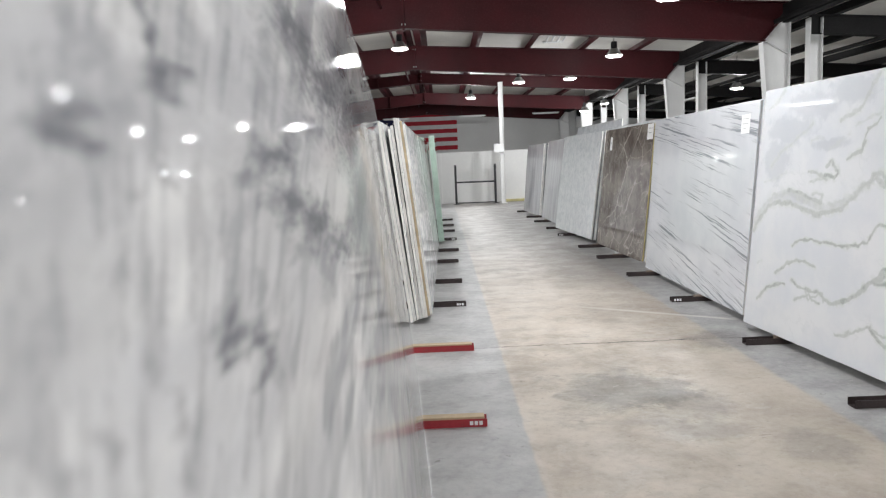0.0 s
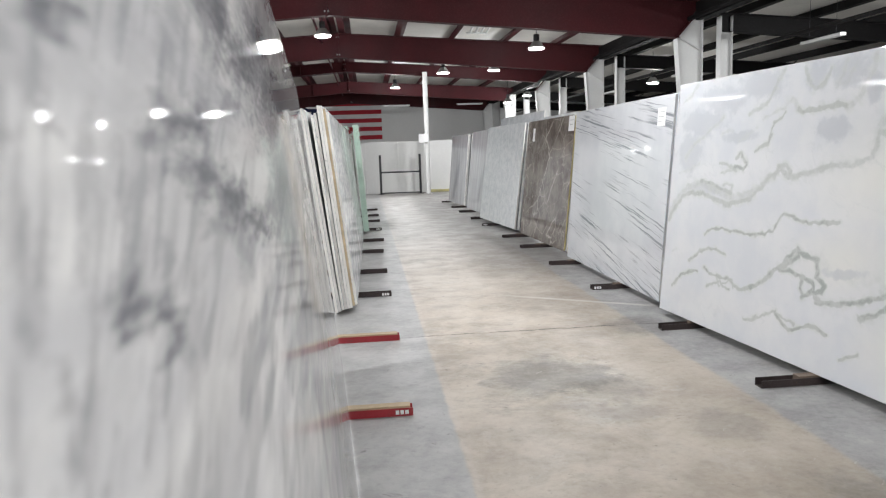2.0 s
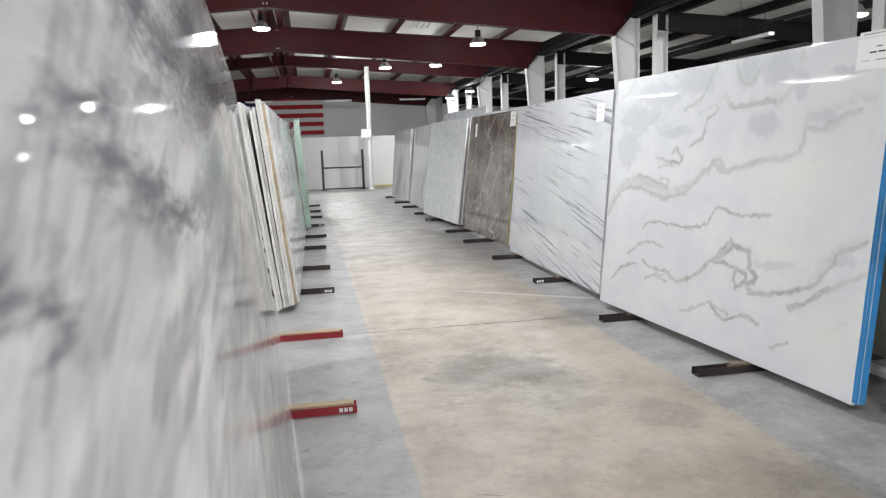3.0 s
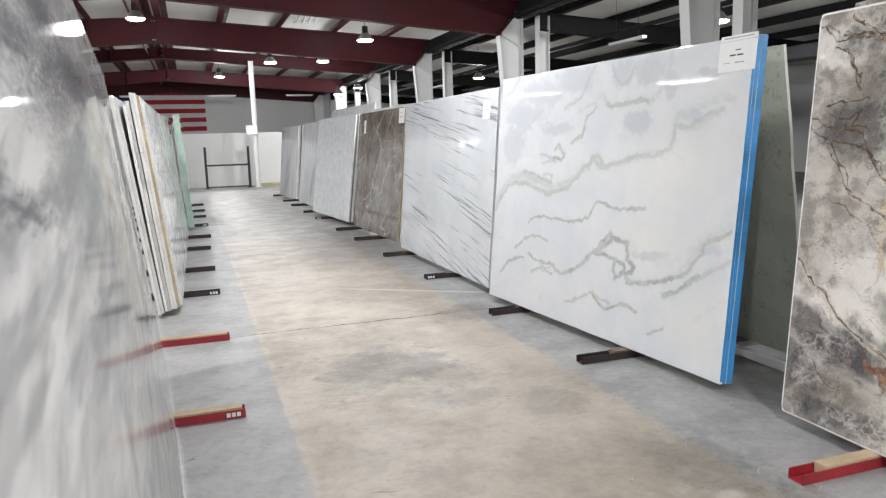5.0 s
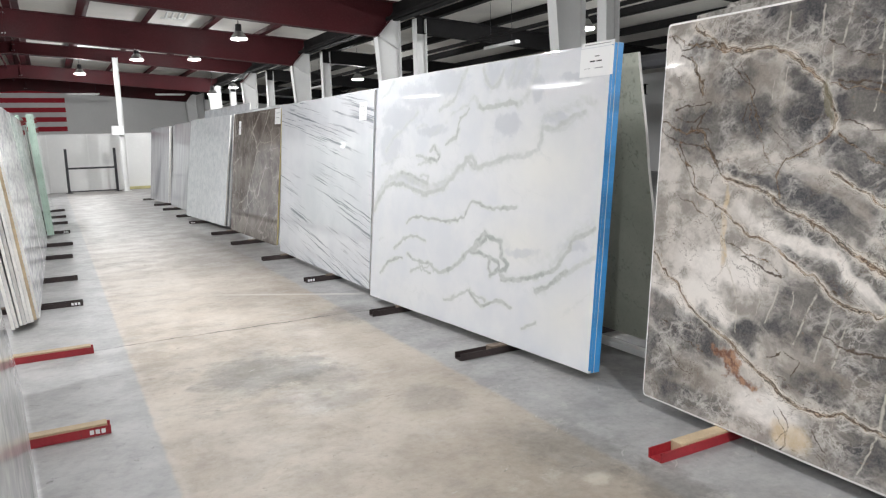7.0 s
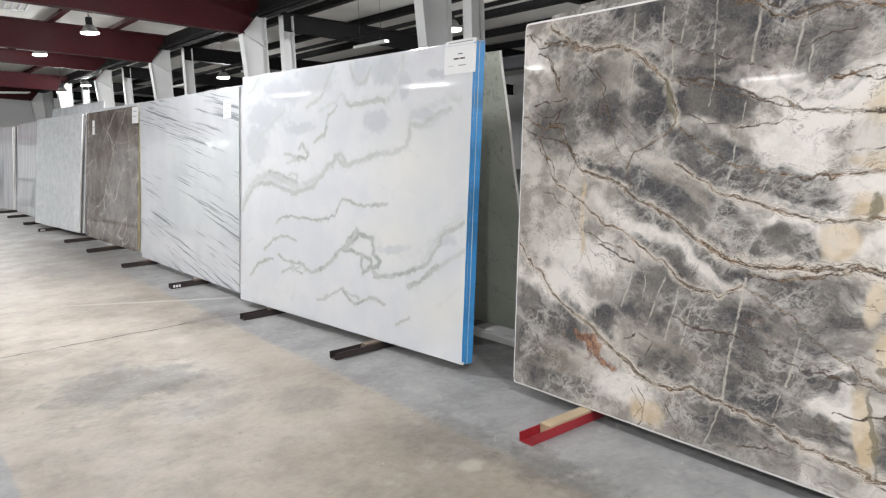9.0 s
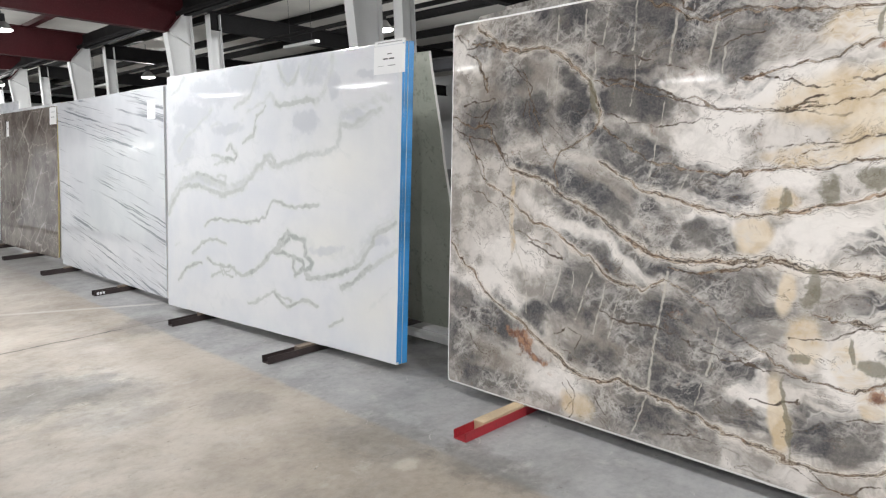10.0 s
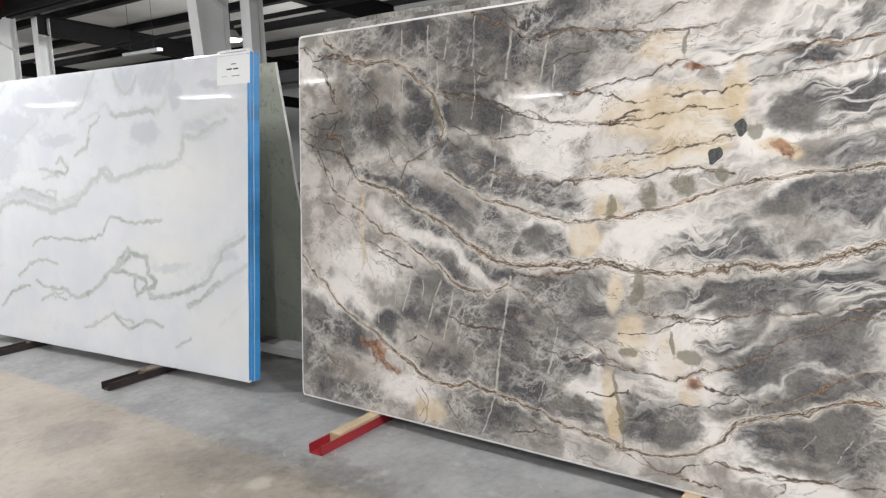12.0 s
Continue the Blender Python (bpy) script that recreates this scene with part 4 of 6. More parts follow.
FUSION_DARK += [[(2.45, 0.59, 0.25, 0.08, 28), (2.30, 0.46, 0.11, 0.03, 20), (1.94, 0.24, 0.12, 0.08, -1), (2.21, 0.63, 0.12, 0.03, 28), (2.48, 0.33, 0.18, 0.08, 10), (2.63, 0.29, 0.17, 0.09, 11), (2.59, 1.26, 0.09, 0.04, 5), (1.65, 1.70, 0.14, 0.06, -6), (2.06, 1.62, 0.11, 0.02, 2), (2.56, 0.46, 0.14, 0.03, 15), (0.59, 0.47, 0.08, 0.06, -9), (0.93, 0.77, 0.17, 0.04, -26)]]
FUSION_CREAM = [(1.92, 1.41, 0.28, 0.10, 1), (2.03, 1.30, 0.17, 0.08, 9), (1.84, 1.23, 0.21, 0.04, 5), (1.91, 1.64, 0.11, 0.07, -6), (2.18, 1.47, 0.05, 0.12, -4), (1.63, 0.93, 0.08, 0.07, 3), (1.76, 0.72, 0.04, 0.09, -2), (1.84, 0.56, 0.07, 0.10, 8), (1.99, 0.51, 0.06, 0.09, 8), (2.05, 0.39, 0.05, 0.06, 10), (1.77, 0.27, 0.04, 0.16, 7), (2.33, 1.28, 0.09, 0.03, -17), (0.87, 0.09, 0.10, 0.07, 11), (0.44, 0.93, 0.02, 0.2, 2), (1.71, 1.06, 0.07, 0.06, 1)]
FUSION_RUST = [(0.50, 0.36, 0.08, 0.03, -8), (0.54, 0.31, 0.03, 0.07, 31), (0.62, 0.25, 0.08, 0.02, -3), (2.03, 1.56, 0.05, 0.01, 0), (2.33, 1.28, 0.05, 0.02, -22), (2.07, 0.42, 0.03, 0.03, 10)]
FUSION_OLIVE = [(1.73, 1.06, 0.02, 0.06, -3), (1.88, 1.11, 0.03, 0.05, -19), (2.02, 1.16, 0.04, 0.04, 0), (2.14, 1.19, 0.02, 0.03, -0), (1.85, 0.75, 0.03, 0.08, -10), (1.83, 0.49, 0.04, 0.02, 27), (2.00, 0.55, 0.01, 0.06, 8), (2.06, 0.51, 0.05, 0.03, -12), (1.80, 0.28, 0.01, 0.16, 9), (2.24, 1.34, 0.03, 0.03, -2), (2.00, 1.65, 0.01, 0.06, -11), (0.89, 1.48, 0.02, 0.10, 9)]
FUSION_TAUPE = [(1.14, 0.49, 0.31, 0.18, 7), (0.24, 0.15, 0.26, 0.14, 9), (1.15, 0.12, 0.30, 0.09, -2), (1.32, 1.63, 0.46, 0.12, -5), (0.59, 1.76, 0.27, 0.08, -6), (2.57, 0.26, 0.15, 0.14, 13), (2.52, 0.80, 0.17, 0.06, 11), (0.94, 1.10, 0.20, 0.07, -24), (1.45, 0.60, 0.15, 0.14, 7), (0.45, 1.59, 0.21, 0.11, -4), (2.43, 1.44, 0.13, 0.04, 13)]
FUSION_WHITE = [(1.48, 1.45, 0.21, 0.09, -3), (1.43, 1.22, 0.13, 0.14, -0), (1.51, 0.97, 0.16, 0.12, -7), (1.65, 0.39, 0.07, 0.12, 9), (2.18, 0.42, 0.13, 0.06, 10), (2.36, 0.36, 0.10, 0.04, 0), (1.73, 1.45, 0.19, 0.09, -3), (2.30, 1.31, 0.12, 0.05, 9), (1.90, 0.95, 0.17, 0.07, 13), (2.20, 1.57, 0.09, 0.05, -5), (2.45, 1.16, 0.17, 0.03, 14), (0.29, 0.56, 0.19, 0.12, 6), (0.72, 0.16, 0.14, 0.09, 10), (2.08, 0.64, 0.12, 0.05, 7), (1.72, 1.14, 0.14, 0.07, 1), (2.27, 0.69, 0.11, 0.03, 27), (1.98, 0.49, 0.08, 0.13, 9), (0.14, 1.76, 0.14, 0.08, -5), (0.83, 0.87, 0.27, 0.06, -20), (2.05, 0.24, 0.12, 0.07, 2), (0.44, 0.74, 0.21, 0.08, -11), (2.2, 0.22, 0.14, 0.07, 0), (2.42, 0.47, 0.15, 0.05, 10), (2.4, 0.12, 0.14, 0.06, 0)]
FUSION_CRYSTAL = [(2.12, 1.26, 0.02, 0.03, -26), (2.20, 1.34, 0.02, 0.02, -2)]


# the bedding line that the layers follow across the slab
FLOW_U = [0.0, 0.44, 0.9, 1.2, 1.55, 1.9, 2.2, 2.65, 3.4]
FLOW_V = [1.36, 1.16, 0.99, 0.87, 0.81, 0.81, 0.85, 0.95, 1.08]


def fusion_fields(u, v):
    """Vein nearness, dark beds and cream patches; rust, olive and crystal stains."""
    p, q = crumple(u, v, 0.07, 5.0, 0.035, 22.0)
    d = np.full(u.shape, 9.0)
    halo = np.full(u.shape, 9.0)
    for wd, pts in FUSION_VEINS:
        k = polyline_distance(p, q, pts)
        d = np.minimum(d, k / wd)
        if wd >= 0.009:
            halo = np.minimum(halo, k / (wd * 6))
    hair = np.full(u.shape, 9.0)
    ph, qh = crumple(u, v, 0.03, 8.0, 0.03, 30.0)
    for wd, pts in FUSION_HAIRS:
        hair = np.minimum(hair, polyline_distance(ph, qh, pts) / wd)
    crack = np.full(u.shape, 9.0)
    pc, qc = crumple(u, v, 0.012, 9.0, 0.012, 40.0, 40)
    for wd, pts in FUSION_CRACKS:
        crack = np.minimum(crack, polyline_distance(pc, qc, pts) / wd)
    p2, q2 = crumple(u, v, 0.16, 4.0, 0.08, 12.0, 30)
    p3, q3 = crumple(u, v, 0.05, 5.0, 0.035, 18.0, 34)
    dark = np.zeros(u.shape)
    for part_list in FUSION_DARK:
        dark = np.maximum(dark, ovals(p2, q2, part_list, 0.85))
    cream = ovals(p3, q3, FUSION_CREAM, 0.45)
    rust = ovals(p3, q3, FUSION_RUST, 0.7)
    olive = ovals(p3, q3, FUSION_OLIVE, 0.6)
    crystal = ovals(p, q, FUSION_CRYSTAL, 0.12)
    return {"f1": (np.clip(d / 6, 0, 1), dark, cream), "f2": (rust, olive, crystal), "f3": (np.clip(halo, 0, 1), p2, q2 - np.interp(p2, FLOW_U, FLOW_V)), "f4": (ovals(p2, q2, FUSION_TAUPE, 0.5), ovals(p2, q2, FUSION_WHITE, 0.6), np.clip(crack / 4, 0, 1)), "f5": (np.clip(hair / 4, 0, 1), d * 0, d * 0)}


def fusion_stone(g):
    """Grey quartzite: cloudy and shattered at one end, layered at the other, with torn brown veins."""
    vein, dark, cream = g.field("f1")
    rust, olive, crystal = g.field("f2")
    halo, along, across = g.field("f3")
    taupe, white, crack = g.field("f4")
    hair_at, _, _ = g.field("f5")
    k = g.n.new("ShaderNodeCombineXYZ")
    g.l.new(along, k.inputs[0])
    g.l.new(across, k.inputs[2])
    bed = g.warp(0.03, 6.0, k.outputs[0], 5.0)
    v = g.warp(0.16, 5.0, detail=7.0)
    grain = g.noise(90, 5, 0.7)
    mid, fine = g.noise(7.0, 8, 0.62, v), g.noise(24.0, 7, 0.66, v)
    bedded = g.step(along, 0.3, 1.6, 0.35, 1.0)
    layer = g.math("MULTIPLY_ADD", g.math("SUBTRACT", g.noise(1.0, 6, 0.58, g.vmul(bed, (2.2, 1, 11.0))), mid), bedded, mid)
    layer2 = g.math("MULTIPLY_ADD", g.math("SUBTRACT", g.noise(1.0, 6, 0.62, g.vmul(bed, (4.0, 1, 34.0))), fine), bedded, fine)
    # mid grey ground, going to smooth taupe and to white
    base = g.mix(g.step(mid, 0.4, 0.6), (0.31, 0.29, 0.268), (0.64, 0.615, 0.585))
    base = g.mix(g.math("MULTIPLY", g.step(layer, 0.5, 0.62), 0.45), base, (0.25, 0.23, 0.21))
    tcol = g.mix(g.step(layer, 0.38, 0.6), (0.2, 0.182, 0.165), (0.39, 0.36, 0.328))
    tp = g.math("ADD", taupe, g.math("MULTIPLY_ADD", mid, 1.2, -0.6))
    base = g.mix(g.step(tp, 0.15, 0.8, 0.0, 0.92), base, tcol)
    wt = g.math("ADD", white, g.math("MULTIPLY_ADD", mid, 1.6, -0.8))
    wt = g.math("ADD", wt, g.math("MULTIPLY_ADD", layer2, 0.7, -0.35))
    base = g.mix(g.step(wt, 0.03, 0.72, 0.0, 0.95), base, (0.84, 0.82, 0.795))
    # dark slate beds with torn rims
    dk = g.math("ADD", dark, g.math("MULTIPLY_ADD", layer, 1.7, -0.85))
    dk = g.math("ADD", dk, g.math("MULTIPLY_ADD", fine, 0.55, -0.275))
    dk = g.math("SUBTRACT", dk, g.math("MULTIPLY", taupe, g.step(along, 1.7, 2.1, 0.25, 0.3)))
    right_end = g.step(along, 1.95, 2.35)
    dk = g.math("MULTIPLY_ADD", right_end, 0.16, dk)
    dcol = g.mix(g.step(g.noise(4.0, 6, 0.6, v), 0.4, 0.6), (0.055, 0.058, 0.067), (0.15, 0.145, 0.14))
    dcol = g.mix(g.math("MULTIPLY", g.step(layer2, 0.5, 0.66), 0.45), dcol, (0.23, 0.218, 0.205))
    base = g.mix(g.step(dk, 0.12, 0.6, 0.0, 0.97), base, dcol)
    # cream beds
    cr = g.math("ADD", cream, g.math("MULTIPLY_ADD", g.noise(6.0, 7, 0.64, v), 0.8, -0.4))
    ccol = g.mix(g.step(mid, 0.36, 0.64), (0.6, 0.48, 0.31), (0.74, 0.66, 0.53))
    ccol = g.mix(g.math("MULTIPLY", g.step(layer2, 0.52, 0.62), 0.35), ccol, (0.5, 0.4, 0.27))
    base = g.mix(g.step(cr, 0.3, 0.9, 0.0, 0.9), base, ccol)
    # white wisps that fan out with the bedding
    for st, wd, amt in (((1.0, 1, 5.0), 0.06, 0.6), ((2.0, 1, 9.0), 0.035, 0.7), ((1.6, 1, 6.5), 0.03, 0.65)):
        w = g.vmul(bed, st) if st[0] != 1.6 else g.turn(bed, 24, st)
        wisp = g.math("ABSOLUTE", g.math("SUBTRACT", g.noise(1.0, 5, 0.56, w), 0.5))
        gate = g.math("MULTIPLY", g.step(g.noise(2.2, 3, 0.5), 0.44, 0.58), g.step(along, 1.4, 2.1, 0.0, 1.0))
        base = g.mix(g.math("MULTIPLY", g.step(wisp, 0.0, wd, amt, 0.0), gate), base, (0.76, 0.74, 0.71))
    # white fractures, feathered, at three sizes
    for turn, st, wd, amt, lo in ((35, (2.6, 1, 6.0), 0.04, 0.45, 0.42), (-30, (4.0, 1, 8.0), 0.035, 0.42, 0.44), (10, (7.0, 1, 12.0), 0.04, 0.35, 0.44), (70, (3.0, 1, 8.0), 0.012, 0.5, 0.45)):
        w = g.turn(g.warp(0.07, 6.0, detail=6.0), turn, st)
        e = g.math("ABSOLUTE", g.math("SUBTRACT", g.noise(1.0, 5, 0.6, w), 0.5))
        gate = g.math("MULTIPLY", g.step(g.noise(3.0, 4, 0.55), lo, lo + 0.2), g.step(along, 1.3, 2.2, 1.0, 0.5))
        base = g.mix(g.math("MULTIPLY", g.step(e, 0.0, wd, amt, 0.0), gate), base, (0.66, 0.64, 0.615))
    # steep parallel cracks, healed pale, and their faint company
    ck = g.math("ADD", crack, g.math("MULTIPLY_ADD", g.noise(30, 6, 0.7), 0.5, -0.25))
    base = g.mix(g.math("MULTIPLY", g.step(ck, 0.05, 0.3, 0.75, 0.0), g.step(g.noise(14, 4, 0.6), 0.36, 0.52, 0.25, 1.0)), base, (0.58, 0.56, 0.5))
    # dark hair lines, traced and strewn
    hj = g.math("ADD", hair_at, g.math("MULTIPLY_ADD", g.noise(40, 6, 0.7), 0.4, -0.2))
    base = g.mix(g.math("MULTIPLY", g.step(hj, 0.1, 0.4, 1.0, 0.0), g.step(g.noise(8, 5, 0.6), 0.36, 0.5, 0.35, 1.0)), base, (0.085, 0.065, 0.05))
    for vec, wd, amt in ((g.vmul(bed, (1.5, 1, 5.0)), 0.006, 0.8), (g.turn(v, 40, (2.0, 1, 3.4)), 0.006, 0.7)):
        hair = g.math("ABSOLUTE", g.math("SUBTRACT", g.noise(1.0, 8, 0.66, vec), 0.5))
        gate = g.step(g.noise(2.0, 4, 0.6, vec), 0.48, 0.56)
        base = g.mix(g.math("MULTIPLY", g.step(hair, 0.0, wd, amt, 0.0), gate), base, (0.1, 0.075, 0.055))
    # bright seams beside the veins, then the torn veins themselves, in dark strands with ochre between
    hl = g.math("ADD", halo, g.math("MULTIPLY_ADD", g.noise(14, 7, 0.7), 1.2, -0.5))
    base = g.mix(g.step(hl, 0.05, 0.6, 0.85, 0.0), base, (0.76, 0.72, 0.66))
    ochre = g.step(g.noise(3.2, 5, 0.6), 0.54, 0.64)
    body = g.mix(ochre, (0.26, 0.19, 0.12), (0.36, 0.2, 0.09))
    jit = g.math("ADD", vein, g.math("MULTIPLY_ADD", g.noise(26, 7, 0.7), 0.4, -0.2))
    base = g.mix(g.step(jit, 0.05, 0.15, 0.65, 0.0), base, body)
    vcol = g.mix(g.step(g.noise(9, 6, 0.65), 0.44, 0.58), (0.025, 0.019, 0.015), (0.1, 0.06, 0.036))
    for sc, spread, off, wd, amt in ((12, 0.5, 0.03, 0.045, 0.95), (20, 0.7, 0.11, 0.03, 0.9), (10, 1.0, 0.25, 0.018, 0.8)):
        s = g.math("ADD", vein, g.math("MULTIPLY_ADD", g.noise(sc, 8, 0.7), spread, -0.5 * spread))
        s = g.math("ABSOLUTE", g.math("SUBTRACT", s, off))
        base = g.mix(g.math("MULTIPLY", g.step(s, 0.0, wd, amt, 0.0), g.step(vein, 0.22, 0.6, 1.0, 0.0)), base, vcol)
    base = g.mix(g.step(g.math("ADD", olive, g.math("MULTIPLY_ADD", fine, 1.4, -0.7)), 0.35, 0.75, 0.0, 0.75), base, (0.16, 0.15, 0.105))
    rs = g.math("ADD", rust, g.math("MULTIPLY_ADD", g.noise(16, 7, 0.7, v), 3.0, -1.4))
    base = g.mix(g.step(rs, 0.4, 1.0, 0.0, 0.9), base, g.mix(g.step(fine, 0.42, 0.58), (0.14, 0.05, 0.025), (0.36, 0.19, 0.11)))
    base = g.mix(g.step(crystal, 0.4, 0.6), base, (0.07, 0.074, 0.078))
    base = g.mix(g.math("MULTIPLY", g.step(grain, 0.42, 0.62), 0.08), base, (0.66, 0.63, 0.59))
    return g.done(g.mix(1.0, base, (1.0, 0.975, 0.955), "MULTIPLY"))


AURORA_VEINS = []
AURORA_VEINS += [(0.018, 0.65, [(0.01, 0.76), (0.09, 0.87), (0.21, 0.97), (0.35, 1.00), (0.50, 1.00), (0.64, 0.97), (0.80, 0.95), (0.98, 0.97), (1.12, 1.00)])]
AURORA_VEINS += [(0.034, 0.45, [(0.03, 0.84), (0.14, 0.96), (0.29, 1.05), (0.46, 1.08), (0.63, 1.04), (0.80, 1.01), (0.95, 1.00), (1.11, 1.04), (1.22, 1.09), (1.30, 1.16)])]
AURORA_VEINS += [(0.012, 0.80, [(0.46, 1.09), (0.63, 1.08), (0.74, 1.05), (0.87, 1.03)])]
AURORA_VEINS += [(0.019, 0.58, [(1.12, 1.02), (1.22, 1.09), (1.30, 1.16), (1.39, 1.21), (1.47, 1.17), (1.52, 1.16), (1.63, 1.19), (1.76, 1.22), (1.89, 1.24)])]
AURORA_VEINS += [(0.014, 0.60, [(1.33, 1.15), (1.36, 1.22), (1.45, 1.23), (1.49, 1.20), (1.48, 1.16)])]
AURORA_VEINS += [(0.030, 0.35, [(1.51, 1.16), (1.71, 1.20), (1.89, 1.25), (2.04, 1.26), (2.12, 1.28)])]
AURORA_VEINS += [(0.020, 0.50, [(1.89, 1.24), (2.04, 1.25), (2.15, 1.30), (2.18, 1.38), (2.18, 1.43), (2.24, 1.42), (2.32, 1.43), (2.39, 1.46), (2.45, 1.49), (2.54, 1.50)])]
AURORA_VEINS += [(0.026, 0.35, [(2.15, 1.30), (2.16, 1.44), (2.19, 1.50), (2.31, 1.51), (2.42, 1.55), (2.53, 1.57), (2.61, 1.57)])]
AURORA_VEINS += [(0.018, 0.40, [(2.18, 1.44), (2.26, 1.41), (2.36, 1.41), (2.43, 1.45), (2.48, 1.48)])]
AURORA_VEINS += [(0.010, 0.80, [(1.11, 1.32), (1.17, 1.36), (1.24, 1.38), (1.27, 1.43)])]
AURORA_VEINS += [(0.007, 0.70, [(1.24, 1.38), (1.27, 1.50), (1.35, 1.54), (1.38, 1.58)])]
AURORA_VEINS += [(0.010, 0.90, [(0.89, 1.28), (0.94, 1.31), (0.99, 1.28), (1.03, 1.24), (0.98, 1.20), (0.88, 1.22)])]
AURORA_VEINS += [(0.010, 0.60, [(0.69, 1.23), (0.77, 1.24), (0.85, 1.22), (0.90, 1.19)])]
AURORA_VEINS += [(0.009, 0.50, [(0.73, 1.17), (0.83, 1.20), (0.93, 1.21)])]
AURORA_VEINS += [(0.011, 0.50, [(0.76, 1.09), (0.81, 1.10), (0.88, 1.09), (0.87, 1.05)])]
AURORA_VEINS += [(0.014, 0.75, [(1.51, 1.59), (1.57, 1.57), (1.66, 1.58), (1.75, 1.59), (1.84, 1.59), (1.91, 1.58)])]
AURORA_VEINS += [(0.020, 0.35, [(1.38, 1.64), (1.46, 1.66), (1.50, 1.59), (1.57, 1.57)])]
AURORA_VEINS += [(0.024, 0.40, [(1.92, 1.57), (2.01, 1.62), (2.05, 1.71), (2.09, 1.79), (2.10, 1.86)])]
AURORA_VEINS += [(0.016, 0.50, [(1.53, 1.85), (1.56, 1.77), (1.62, 1.71), (1.70, 1.73), (1.75, 1.80)])]
AURORA_VEINS += [(0.016, 0.35, [(1.88, 1.85), (1.86, 1.76), (1.81, 1.71), (1.90, 1.72), (1.94, 1.80)])]
AURORA_VEINS += [(0.016, 0.50, [(1.33, 1.86), (1.27, 1.79), (1.24, 1.73), (1.18, 1.66), (1.09, 1.62), (1.00, 1.58)])]
AURORA_VEINS += [(0.012, 0.40, [(1.44, 1.67), (1.38, 1.61), (1.28, 1.58), (1.15, 1.55)])]
AURORA_VEINS += [(0.014, 0.40, [(0.20, 1.28), (0.31, 1.38), (0.45, 1.45), (0.58, 1.52), (0.68, 1.58)])]
AURORA_VEINS += [(0.010, 0.35, [(0.12, 1.16), (0.27, 1.19), (0.41, 1.24)])]
AURORA_VEINS += [(0.010, 0.40, [(0.69, 1.46), (0.77, 1.49), (0.82, 1.47)])]
AURORA_VEINS += [(0.012, 0.30, [(0.90, 1.40), (1.02, 1.44), (1.09, 1.48)])]
AURORA_VEINS += [(0.014, 0.45, [(0.09, 1.73), (0.20, 1.78), (0.27, 1.85)])]
AURORA_VEINS += [(0.007, 0.80, [(0.59, 0.71), (0.67, 0.75), (0.80, 0.77), (0.93, 0.76), (1.08, 0.76), (1.22, 0.76), (1.31, 0.77), (1.39, 0.81), (1.44, 0.90), (1.48, 0.93), (1.54, 0.91), (1.65, 0.90), (1.76, 0.90), (1.87, 0.91), (1.96, 0.91)])]
AURORA_VEINS += [(0.009, 0.60, [(1.15, 0.76), (1.22, 0.75), (1.28, 0.78)])]
AURORA_VEINS += [(0.008, 0.80, [(0.40, 0.48), (0.50, 0.53), (0.60, 0.58), (0.74, 0.61), (0.87, 0.58)])]
AURORA_VEINS += [(0.005, 0.60, [(0.41, 0.48), (0.52, 0.56), (0.69, 0.60)])]
AURORA_VEINS += [(0.009, 0.80, [(0.18, 0.23), (0.28, 0.33), (0.42, 0.39), (0.54, 0.42)])]
AURORA_VEINS += [(0.008, 0.80, [(0.62, 0.45), (0.71, 0.41), (0.81, 0.41), (0.94, 0.42), (1.02, 0.38), (1.10, 0.36), (1.19, 0.38)])]
AURORA_VEINS += [(0.006, 0.70, [(0.68, 0.31), (0.77, 0.33), (0.84, 0.39), (0.90, 0.34), (0.98, 0.33)])]
AURORA_VEINS += [(0.005, 0.60, [(0.79, 0.40), (0.85, 0.34), (0.99, 0.42), (1.03, 0.35)])]
AURORA_VEINS += [(0.012, 0.95, [(1.19, 0.38), (1.28, 0.44), (1.40, 0.51), (1.50, 0.58), (1.57, 0.65), (1.65, 0.72), (1.67, 0.68), (1.60, 0.64), (1.50, 0.56)])]
AURORA_VEINS += [(0.013, 1.00, [(1.65, 0.72), (1.73, 0.69), (1.83, 0.67), (1.85, 0.60), (1.84, 0.57), (1.92, 0.54), (1.90, 0.49), (1.81, 0.48), (1.74, 0.43)])]
AURORA_VEINS += [(0.010, 0.90, [(1.50, 0.56), (1.60, 0.58), (1.71, 0.56), (1.73, 0.53), (1.72, 0.48), (1.76, 0.44)])]
AURORA_VEINS += [(0.010, 0.90, [(1.73, 0.56), (1.81, 0.53), (1.85, 0.46), (1.91, 0.43), (2.02, 0.44)])]
AURORA_VEINS += [(0.013, 0.90, [(1.87, 0.43), (2.02, 0.44), (2.13, 0.47), (2.21, 0.50), (2.27, 0.53)])]
AURORA_VEINS += [(0.030, 0.28, [(1.86, 0.70), (1.96, 0.62), (2.10, 0.60), (2.26, 0.62), (2.36, 0.67), (2.46, 0.75), (2.56, 0.84), (2.69, 0.90)])]
AURORA_VEINS += [(0.014, 0.70, [(2.30, 0.54), (2.38, 0.56), (2.43, 0.62), (2.48, 0.70), (2.51, 0.76), (2.58, 0.80), (2.69, 0.84)])]
AURORA_VEINS += [(0.024, 0.40, [(2.33, 0.58), (2.41, 0.65), (2.46, 0.74), (2.56, 0.82), (2.68, 0.86)])]
AURORA_VEINS += [(0.013, 0.80, [(2.21, 0.40), (2.27, 0.43), (2.33, 0.45), (2.37, 0.48), (2.43, 0.52), (2.48, 0.56)])]
